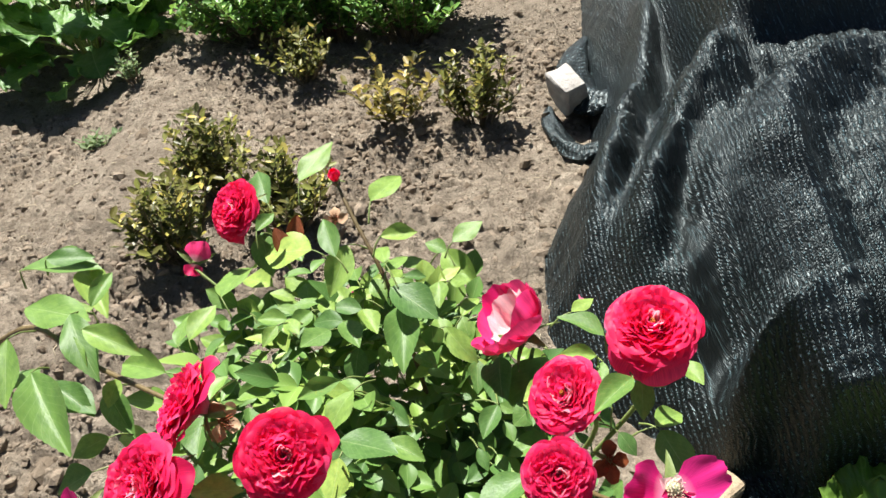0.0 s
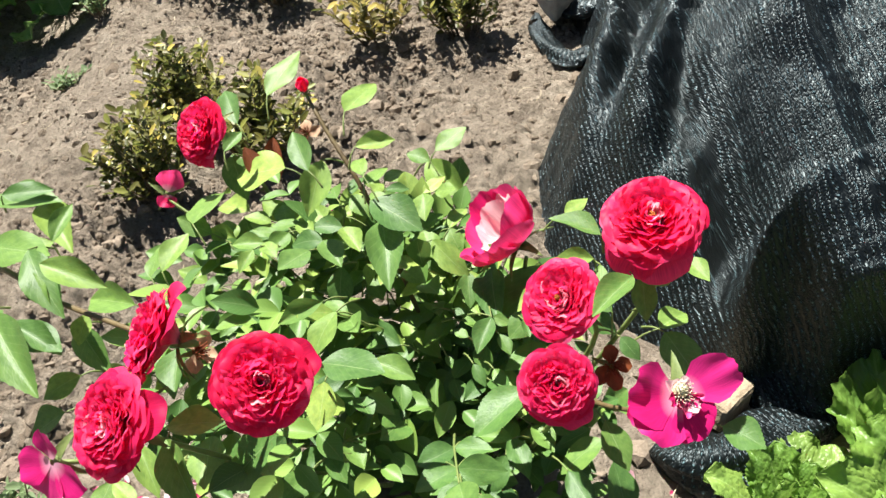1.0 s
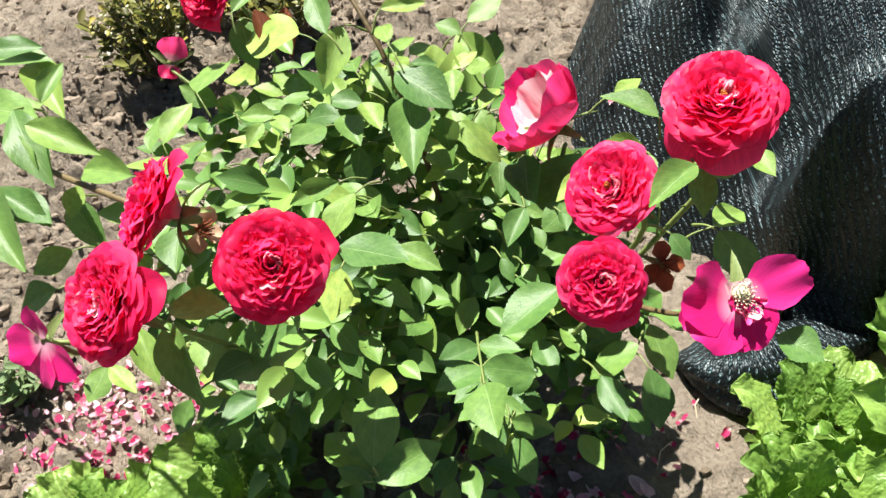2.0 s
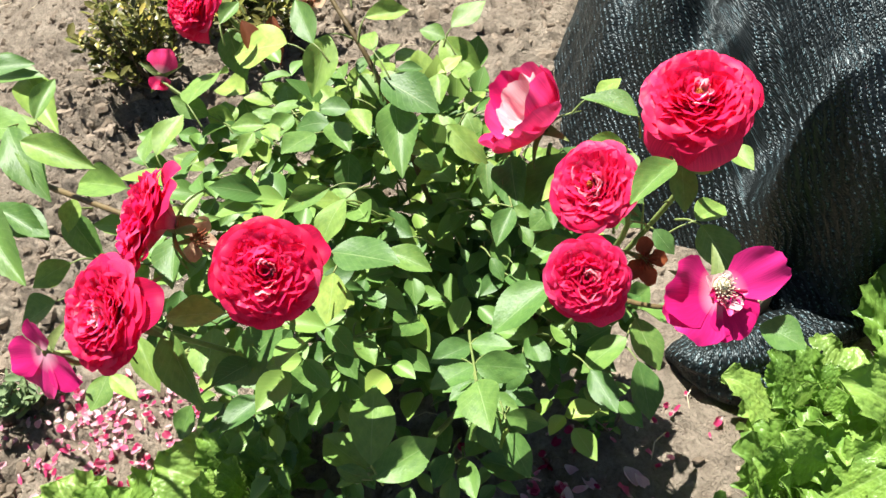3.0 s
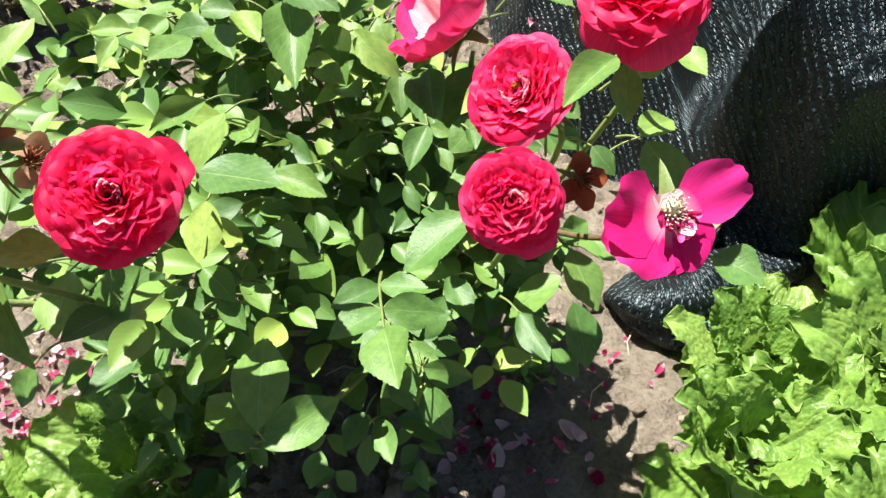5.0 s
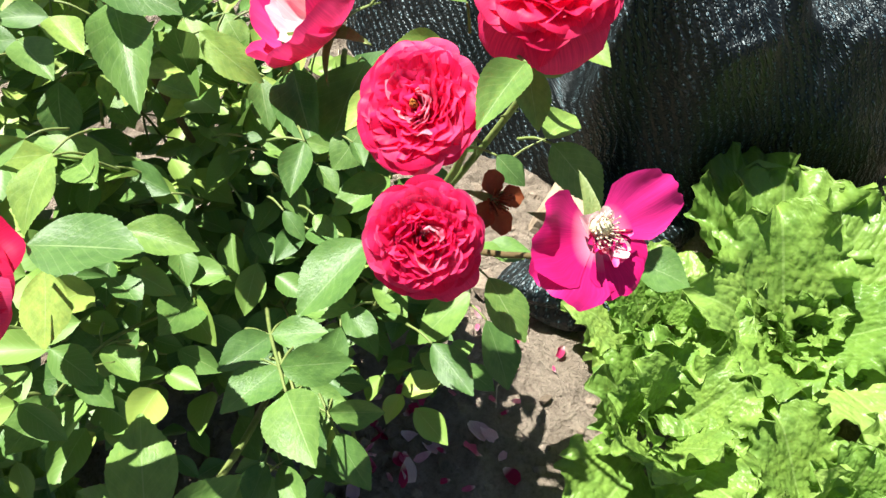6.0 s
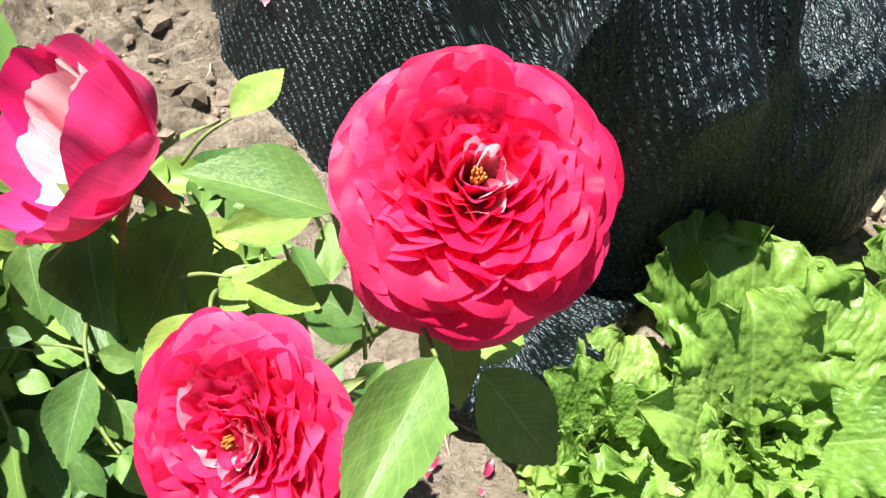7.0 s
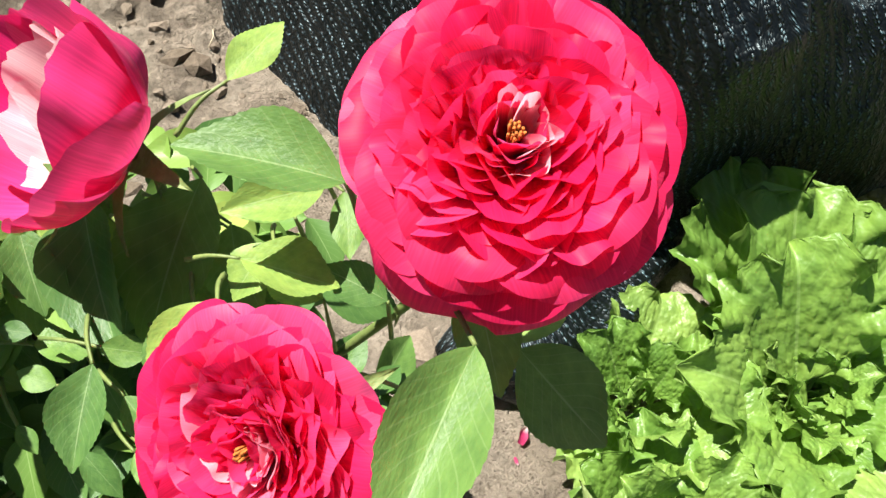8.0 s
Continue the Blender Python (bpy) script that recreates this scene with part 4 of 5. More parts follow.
    leaf_at(-0.188, 0.449, 0.421,  -0.168, 0.456, 0.419,  0.36,  0.23, -0.33)
    leaf_at(-0.204, 0.451, 0.409,  -0.202, 0.401, 0.411,  0.49,  -0.25, 0.03)
    leaf_at(-0.036, 0.483, 0.327,  -0.064, 0.512, 0.333,  0.45,  -0.27, -0.47)
    leaf_at(0.035, 0.487, 0.306,  0.036, 0.459, 0.294,  0.59,  -0.21, -0.43)
    leaf_at(-0.086, 0.454, 0.329,  -0.119, 0.446, 0.331,  0.53,  0.15, -0.38)
    leaf_at(0.130, 0.489, 0.369,  0.107, 0.504, 0.371,  0.37,  -0.02, -0.18)
    leaf_at(0.106, 0.509, 0.339,  0.104, 0.474, 0.341,  0.55,  -0.18, 0.04)
    leaf_at(0.129, 0.459, 0.361,  0.112, 0.479, 0.359,  0.57,  -0.25, -0.12)
    leaf_at(0.149, 0.448, 0.365,  0.132, 0.466, 0.374,  0.55,  0.20, -0.31)
    leaf_at(0.148, 0.483, 0.386,  0.141, 0.460, 0.384,  0.47,  0.03, -0.07)
    leaf_at(0.029, 0.502, 0.276,  0.004, 0.466, 0.264,  0.55,  -0.23, -0.18)
    leaf_at(0.025, 0.553, 0.323,  0.029, 0.514, 0.317,  0.52,  0.10, -0.15)
    leaf_at(0.058, 0.538, 0.335,  0.056, 0.503, 0.325,  0.57,  0.11, -0.28)
    leaf_at(0.086, 0.524, 0.346,  0.076, 0.488, 0.334,  0.65,  -0.13, -0.30)
    leaf_at(0.036, 0.508, 0.290,  0.010, 0.508, 0.290,  0.78,  0.00, 0.07)
    leaf_at(0.125, 0.510, 0.426,  0.148, 0.527, 0.424,  0.44,  0.05, -0.00)
    leaf_at(0.063, 0.496, 0.301,  0.042, 0.483, 0.299,  0.68,  -0.06, -0.01)
    leaf_at(-0.002, 0.523, 0.281,  0.004, 0.506, 0.279,  0.56,  -0.20, -0.22)
    leaf_at(0.129, 0.435, 0.329,  0.117, 0.452, 0.331,  0.50,  0.09, -0.02)
    leaf_at(-0.339, 0.468, 0.467,  -0.287, 0.391, 0.454,  0.36,  -0.02, -0.18)
    leaf_at(-0.431, 0.644, 0.446,  -0.339, 0.632, 0.463,  0.49,  -0.18, 0.04)
    leaf_at(-0.389, 0.568, 0.457,  -0.306, 0.524, 0.472,  0.36,  -0.25, -0.12)
    leaf_at(-0.381, 0.516, 0.466,  -0.369, 0.454, 0.444,  0.36,  0.20, -0.31)
    leaf_at(-0.327, 0.463, 0.457,  -0.281, 0.432, 0.453,  0.36,  0.03, -0.07)
    leaf_at(-0.323, 0.511, 0.466,  -0.300, 0.474, 0.464,  0.36,  -0.23, -0.18)
    leaf_at(-0.321, 0.517, 0.386,  -0.285, 0.466, 0.375,  0.36,  0.10, -0.15)
    leaf_at(-0.193, 0.767, 0.411,  -0.214, 0.827, 0.430,  0.36,  0.11, -0.28)
    leaf_at(-0.139, 0.728, 0.461,  -0.102, 0.777, 0.480,  0.46,  -0.13, -0.30)
    leaf_at(-0.059, 0.686, 0.452,  -0.028, 0.742, 0.448,  0.46,  0.00, 0.07)
    leaf_at(-0.364, 0.647, 0.441,  -0.324, 0.577, 0.439,  0.36,  0.05, -0.00)
    leaf_at(-0.374, 0.478, 0.440,  -0.365, 0.510, 0.440,  0.74,  -0.06, -0.01)
    leaf_at(0.050, 0.467, 0.362,  0.033, 0.436, 0.358,  0.51,  0.04, -0.16)
    leaf_at(0.035, 0.533, 0.354,  0.033, 0.499, 0.346,  0.53,  0.04, -0.26)
    leaf_at(0.023, 0.495, 0.332,  0.047, 0.490, 0.328,  0.78,  0.16, 0.02)
    leaf_at(0.051, 0.476, 0.352,  0.066, 0.468, 0.348,  0.62,  0.08, -0.28)
    leaf_at(0.099, 0.455, 0.401,  0.071, 0.441, 0.399,  0.54,  0.01, -0.20)
    leaf_at(0.120, 0.481, 0.371,  0.099, 0.470, 0.369,  0.70,  -0.13, 0.08)
    leaf_at(0.142, 0.482, 0.396,  0.109, 0.482, 0.404,  0.46,  0.25, -0.33)
    leaf_at(0.054, 0.456, 0.351,  0.061, 0.436, 0.349,  0.53,  0.18, -0.08)
    leaf_at(0.015, 0.502, 0.340,  0.026, 0.496, 0.340,  0.60,  -0.06, -0.22)
    leaf_at(0.027, 0.452, 0.322,  0.034, 0.431, 0.318,  0.48,  0.09, -0.14)
    leaf_at(0.003, 0.475, 0.311,  0.007, 0.462, 0.309,  0.49,  0.09, -0.05)
    leaf_at(0.044, 0.445, 0.319,  0.051, 0.425, 0.320,  0.53,  -0.18, -0.00)
    leaf_at(0.077, 0.460, 0.359,  0.079, 0.441, 0.361,  0.52,  0.24, 0.09)
    leaf_at(0.026, 0.478, 0.328,  0.014, 0.488, 0.332,  0.59,  0.06, -0.33)


crown()
shaded_leaves()
upper_shoots()

FLOWERS = {
    "a": ((-0.216, 0.709, 0.448), (-0.45, -0.50, 0.62), 0.036),
    "b": ((0.1752, 0.4328, 0.480), (-0.11, -0.22, 0.96), 0.0388),
    "c": ((0.0995, 0.400, 0.448), (-0.46, -0.27, 0.78), 0.0332),
    "d": ((0.087, 0.347, 0.419), (-0.12, -0.62, 0.75), 0.0285),
    "f": ((-0.112, 0.364, 0.455), (0.18, -0.50, 0.75), 0.0365),
    "g": ((-0.216, 0.345, 0.462), (-0.42, -0.42, 0.75), 0.0385),
    "h": ((-0.196, 0.408, 0.476), (-0.72, -0.05, 0.52), 0.0360),
}
BASE = (-0.01, 0.54, -0.01)


def heads():
    for key, sd, sk, mat in (("a", 1, 1, RED), ("b", 2, 2, RED), ("c", 3, 0, PINK), ("d", 4, 0, PINK), ("f", 5, 0, RED), ("g", 6, 0, PINK), ("h", 7, 0, PINK)):
        p, n, R = FLOWERS[key]
        rosette(bush, loc(*p), n, R, 0.0, sd, mat, 1.45 if key == "h" else 1.1, skirt=sk, guard={"f": (8,), "g": (38,), "h": (75, 112), "d": (300,)}.get(key, ()), dome=0.08 if key == "c" else 0.16, heart=key in "bc", label="full crimson rose with ruffled petals" if mat is RED else "full pinkish-red rose fading at the centre")
        nn = Vector(n).normalized()
        neck = Vector(p) - nn * R * 0.7
        mid = Vector(BASE).lerp(neck, 0.5)
        mid.z *= 0.72
        low = neck - nn * 0.03 - Vector((0, 0, 0.035))
        if key == "h":
            continue
        cane([BASE, tuple(mid), tuple(low), tuple(neck)], 0.0030, 0.0018, SHOOT, 9, sd)


heads()
open_flower(bush, loc(0.168, 0.331, 0.406), (0.05, -0.50, 0.80), 0.039, 0.0, 12,
            [(166, 0.92, 0.28, 0.58), (204, 0.98, 0.10, 0.58), (254, 0.80, 0.0, 0.54), (286, 0.72, -0.02, 0.42), (16, 1.04, 0.32, 0.42)], MAGENTA, "blown magenta rose with four broad petals and bare stamens")
open_flower(bush, loc(0.083, 0.529, 0.385), (-0.56, 0.36, 0.74), 0.040, 0.0, 13,
            [(2, 0.98, 0.58, 0.64), (40, 0.86, 0.60, 0.66), (88, 0.74, 0.96, 0.72), (136, 0.84, 0.92, 0.52), (180, 0.70, 1.20, 0.60), (222, 0.70, 1.22, 0.58), (262, 0.80, 1.02, 0.56), (312, 0.95, 0.66, 0.56),
             (70, 0.56, 0.55, 0.46, PALE), (120, 0.50, 0.95, 0.48, PALE), (165, 0.50, 1.02, 0.48, PALE), (212, 0.50, 1.00, 0.48, PALE), (258, 0.52, 0.84, 0.46, PALE), (318, 0.50, 0.50, 0.44, PALE), *((72 * k, 0.34, 0.06, 0.36, PALE) for k in range(5))], ROSY, "half-open cupped pink rose with whitish inner petals", 0.1, False, 1.12)
open_flower(bush, loc(-0.290, 0.362, 0.405), (-0.25, -0.5, 0.45), 0.036, 0.0, 14,
            [(200, 0.9, 0.05, 0.42), (262, 1.0, -0.1, 0.5), (330, 0.95, -0.05, 0.36), (100, 0.7, 0.2, 0.3)], MAGENTA, "blown magenta rose with drooping petals", 0.1, False)
open_flower(bush, loc(-0.320, 0.795, 0.315), (0.1, -0.8, 0.4), 0.034, 0.0, 15,
            [(60, 0.9, 0.1, 0.5), (230, 0.5, 0.2, 0.3), (270, 0.5, 0.1, 0.25)], PINK, "spent rose with two pink petals left", 0.1, False)
open_flower(bush, loc(-0.132, 0.735, 0.28), (0.1, -0.7, 0.5), 0.022, 0.0, 16,
            [(10, 0.9, 0.3, 0.3), (190, 0.8, 0.2, 0.35)], MAGENTA, "spent rose with shrivelled petals", 0.1, False)
spent_hip(bush, loc(-0.176, 0.423, 0.430), (0.5, -0.3, 0.5), 0.019, 17, "spent rose with dried beige petals")
spent_hip(bush, loc(0.130, 0.369, 0.400), (0.1, -0.6, 0.6), 0.018, 18, "spent rose with shrivelled rust-brown petals", RUST)
spent_hip(bush, loc(-0.095, 0.655, 0.455), (0.0, -0.6, 0.6), 0.016, 19, "spent rose with a pale dried petal")
rose_bud(bush, loc(-0.090, 0.683, 0.488), (0.0, -0.1, 1.0), 0.0095, 20)
cane([BASE, (-0.02, 0.56, 0.22), (-0.042, 0.587, 0.40), (-0.075, 0.65, 0.46), (-0.089, 0.683, 0.478)], 0.0032, 0.0016, CANE, 12, 31)
cane([BASE, (0.03, 0.53, 0.25), (0.080, 0.53, 0.33), (0.090, 0.525, 0.368)], 0.0036, 0.0018, SHOOT, 8, 32)
cane([BASE, (0.08, 0.45, 0.25), (0.14, 0.37, 0.34), (0.175, 0.325, 0.39)], 0.0030, 0.0014, CANE, 8, 33)
cane([(-0.74, 0.66, -0.01), (-0.58, 0.63, 0.28), (-0.41, 0.575, 0.425), (-0.309, 0.499, 0.44), (-0.205, 0.425, 0.455)], 0.0040, 0.0020, CANE, 14, 34)
cane([BASE, (-0.12, 0.42, 0.25), (-0.23, 0.38, 0.36), (-0.285, 0.365, 0.40)], 0.0036, 0.0018, SHOOT, 8, 35)
cane([BASE, (-0.15, 0.64, 0.2), (-0.27, 0.75, 0.28), (-0.32, 0.79, 0.31)], 0.0034, 0.0016, SHOOT, 8, 36)
cane([BASE, (-0.03, 0.40, 0.16), (-0.06, 0.31, 0.27), (-0.08, 0.285, 0.31)], 0.0034, 0.0016, SHOOT, 6, 37)
cane([BASE, (0.02, 0.42, 0.10), (0.03, 0.345, 0.165)], 0.0030, 0.0014, SHOOT, 6, 38)


def inner_growth():
    """Side shoots inside the crown, each with compound leaves of five leaflets; the lowest ones joined."""
    rng = random.Random(77)
    jv, jf, juv = [], [], []
    for s in range(420):
        low = s >= 200
        joined = s >= 52
        a = rng.uniform(0, 2 * math.pi)
        reach = 0.05 + 0.21 * rng.random() ** 0.65
        z = rng.uniform(0.04, 0.24) if low else rng.uniform(0.20, 0.39)
        tip = Vector((ORIGIN.x - 0.03 + math.cos(a) * reach * 1.10, ORIGIN.y - 0.01 + math.sin(a) * reach * 0.80, z))
        if 110 < s < 200:
            z = rng.uniform(0.24, 0.38)
            tip = Vector((-0.07 + math.cos(a) * reach * 0.8, 0.565 + math.sin(a) * reach * 0.55, z))
        if tip.x > 0.02 and tip.y < 0.50 and z < 0.2 or tip.x > 0.05 and tip.y > 0.49 and (z > 0.30 or tip.y > 0.58) or tip.y > 0.65 and tip.x > -0.08 or tip.x > 0.16 or joined and z > 0.27 and tip.x > -0.04 and tip.y < 0.52 or inside(tip.x, tip.y):
            continue
        foot = tip.lerp(Vector((ORIGIN.x, ORIGIN.y, z * 0.5)), 0.42)
        mid = foot.lerp(tip, 0.5) + Vector((0, 0, 0.012))
        if not joined:
            part("shoot", stem_mesh("shoot", [loc(*foot), loc(*mid), loc(*tip)], 0.0014, 0.0008, SHOOT, 5), bush)
        d = (tip - mid).normalized()
        side = Vector((-d.y, d.x, 0)).normalized()
        size = (rng.uniform(0.022, 0.034) if z < 0.27 else rng.uniform(0.030, 0.042)) if joined else rng.uniform(0.030, 0.044)
        for k, (along, way) in enumerate(((0.0, 0), (-0.35, 1), (-0.35, -1), (-0.85, 1), (-0.85, -1))):
            if k > 2 and rng.random() < 0.3:
                continue
            b = tip + d * along * size * 1.4
            out = d if way == 0 else (side * way + d * 0.5).normalized()
            ln = size * (1.1 if way == 0 else rng.uniform(0.75, 1.0))
            t = b + out * ln + Vector((0, 0, rng.uniform(-0.014, 0.008)))
            wide, roll = rng.uniform(0.52, 0.66), rng.uniform(-0.6, 0.6)
            if not joined:
                leaf_at(*b, *t, wide, 0.0, -0.15, roll)
                continue
            m = blade_pose(loc(*b), loc(*t), wide, roll)
            n = len(jv)
            me = LOW_BLADES[k % 2]
            jv += [m @ v.co for v in me.vertices]
            jf += [tuple(i + n for i in p.vertices) for p in me.polygons]
            juv += [((i // 5) / 8, -1 + (i % 5) / 2) for i in range(len(me.vertices))]
    for s in range(115):
        tip = Vector((rng.uniform(-0.10, 0.125), rng.uniform(0.430, 0.580), rng.uniform(0.17, 0.31)))
        d = Vector((rng.uniform(-0.6, 1.0), rng.uniform(-1.0, 0.3), 0)).normalized()
        side = Vector((-d.y, d.x, 0))
        size = rng.uniform(0.026, 0.038)
        for k, (along, way) in enumerate(((0.0, 0), (-0.5, 1), (-0.5, -1))):
            b = tip + d * along * size
            out = d if way == 0 else (side * way + d * 0.5).normalized()
            m = blade_pose(loc(*b), loc(*(b + out * size * rng.uniform(0.8, 1.1) + Vector((0, 0, rng.uniform(-0.012, 0.006))))), rng.uniform(0.52, 0.66), rng.uniform(-0.5, 0.5))
            n = len(jv)
            me = LOW_BLADES[k % 2]
            jv += [m @ v.co for v in me.vertices]
            jf += [tuple(i + n for i in p.vertices) for p in me.polygons]
            juv += [((i // 5) / 8, -1 + (i % 5) / 2) for i in range(len(me.vertices))]
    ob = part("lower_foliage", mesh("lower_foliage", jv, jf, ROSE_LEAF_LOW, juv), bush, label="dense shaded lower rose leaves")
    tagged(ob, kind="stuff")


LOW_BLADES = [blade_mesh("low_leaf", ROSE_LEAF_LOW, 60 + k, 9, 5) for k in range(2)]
inner_growth()
for k, (p, q) in enumerate((((-0.20, 0.90, 0.30), (-0.205, 0.86, 0.255)), ((-0.17, 0.69, 0.43), (-0.155, 0.665, 0.40)))):
    part("leaf", blade_mesh("rust_leaf", RUST, 40 + k), bush, blade_pose(loc(*p), loc(*q), 0.45), "withered rust-red leaf")


# ---------------------------------------------------------------- lettuces
def lettuce_blade(name, mat, seed, frill=1.0, nu=51, nv=111):
    """A broad, round lettuce leaf: thick rib, blistered blade, frilled and lobed edge."""
    rng = random.Random(seed)
    ph = [rng.uniform(0, 6) for _ in range(6)]
    lobes = rng.choice((7, 8, 9))
    vs, uv = [], []
    for i in range(nu):
        u = i / (nu - 1)
        c = (u - 0.58) / 0.42
        half = 0.44 * max(0.0, 1 - abs(c) ** 2.4) ** 0.5 if c > -1 else 0.0
        half = max(half, 0.075 * (1 - 0.4 * u) if u < 0.5 else 0.004)
        for j in range(nv):
            v = -1 + 2 * j / (nv - 1)
            e = math.sqrt(min(1.0, c * c + v * v * (1 - c * c))) if c > 0 else abs(v)
            edge = max(0.0, (e - 0.50) / 0.50) ** 2.0
            th = math.atan2(v * half, u - 0.45)
            rag = 1 + edge * (0.05 * math.sin(th * lobes * 0.7 + ph[0]) + 0.08 * (1 - abs(math.sin(th * lobes * 0.62 + ph[1]))) ** 0.8 + 0.045 * (1 - abs(math.sin(th * 23 + ph[4]))) + 0.07 * (1 - abs(math.sin(th * 13 + ph[2]))) - 0.09)
            x = 0.45 + (u - 0.45) * rag
            y = v * half * rag
            z = 0.20 * abs(v) ** 1.6 * half + 0.14 * u * u * (1.0 if u < 0.65 else 1 - (u - 0.65) * 2.2)
            z += frill * edge * (0.080 * math.sin(th * lobes + ph[3]) + 0.055 * math.sin(th * lobes * 2.1 + ph[4]) + 0.016 * math.sin(th * 31 + ph[5]))
            # blisters between the veins, a groove along the rib and its branches
            d = noise.voronoi((u * 11.0 - abs(v) * half * 7 + seed * 3.7, v * half * 20 + (5 if v > 0 else 0), 0.5))[0]
            z += 0.017 * (1 - 0.6 * edge) * min(1.0, abs(v) / 0.15) * (1 - math.exp(-3.0 * max(0.0, d[1] - d[0])))
            z += 0.016 * noise.noise((u * 4 + seed, v * 3, 2.0))
            z -= 0.02 * math.exp(-(v / 0.08) ** 2) * (1 - u)
            vs.append((x, y, z))
            uv.append((u, v))
    return mesh(name, vs, grid_faces(nu, nv), mat, uv)


LETTUCE_BLADES = [lettuce_blade("lettuce_leaf", LETTUCE, s) for s in range(7)]


def lettuce(place, size, seed, leaves=15, tall=1.0, blades=LETTUCE_BLADES, name="lettuce", label="bright green frilled loose-leaf lettuce growing in soil", category="lettuce", spread=1.0):
    rng = random.Random(seed)
    ob = thing(name, label, category, (place[0], place[1], height(place[0], place[1])), "lettuces")
    for k in range(leaves):
        t = k / (leaves - 1)
        a = k * 2.39996 + rng.uniform(-0.3, 0.3) + seed
        up = radians(72 - 62 * t * spread + rng.uniform(-7, 7)) * tall
        ln = size * (0.55 + 0.5 * t) * rng.uniform(0.88, 1.12)
        m = (Matrix.Translation((0.012 * math.cos(a), 0.012 * math.sin(a), 0.012 + 0.03 * (1 - t))) @ Matrix.Rotation(a, 4, "Z") @ Matrix.Rotation(-up, 4, "Y")
             @ Matrix.Rotation(rng.uniform(-0.25, 0.25), 4, "X") @ Matrix.Diagonal((ln, ln * rng.uniform(0.95, 1.2), ln, 1)))
        part("leaf", blades[(k + seed) % len(blades)], ob, m)
    return ob


def broad_leaf(ob, base, tip, width, roll=0.0, kind=0, up=(0, 0, 1)):
    """One outer leaf of a lettuce, from its foot to its tip, in the place's space."""
    o = ob.matrix_world.translation
    part("leaf", LETTUCE_BLADES[kind], ob, blade_pose(Vector(base) - o, Vector(tip) - o, width, roll, up))


big = lettuce((0.455, 0.362), 0.085, 1, 12, 1.0)
broad_leaf(big, (0.452, 0.372, 0.020), (0.494, 0.506, 0.110), 0.98, 0.05, 0)
broad_leaf(big, (0.452, 0.380, 0.022), (0.462, 0.548, 0.098), 0.72, -0.1, 1)
broad_leaf(big, (0.446, 0.356, 0.030), (0.462, 0.462, 0.125), 0.95, -0.15, 5, (-0.2, -0.4, 1))
broad_leaf(big, (0.460, 0.366, 0.020), (0.572, 0.442, 0.105), 0.85, 0.1, 2)
broad_leaf(big, (0.450, 0.358, 0.020), (0.352, 0.412, 0.095), 0.95, -0.1, 3)
broad_leaf(big, (0.450, 0.350, 0.020), (0.355, 0.318, 0.085), 0.9, 0.1, 4)
broad_leaf(big, (0.458, 0.350, 0.020), (0.460, 0.235, 0.075), 0.95, 0.0, 5)
broad_leaf(big, (0.462, 0.356, 0.020), (0.545, 0.308, 0.105), 0.85, 0.0, 6)
lettuce((0.325, 0.400), 0.095, 2, 11)
lettuce((0.285, 0.310), 0.110, 3, 10)
lettuce((0.645, 0.390), 0.105, 4, 11)
lettuce((0.540, 0.205), 0.125, 5, 12)
lettuce((0.620, 0.280), 0.120, 7, 12)
lettuce((0.380, 0.190), 0.120, 6, 11)
lettuce((-0.440, 0.345), 0.105, 8, 12)
lettuce((-0.258, 0.385), 0.115, 9, 12)


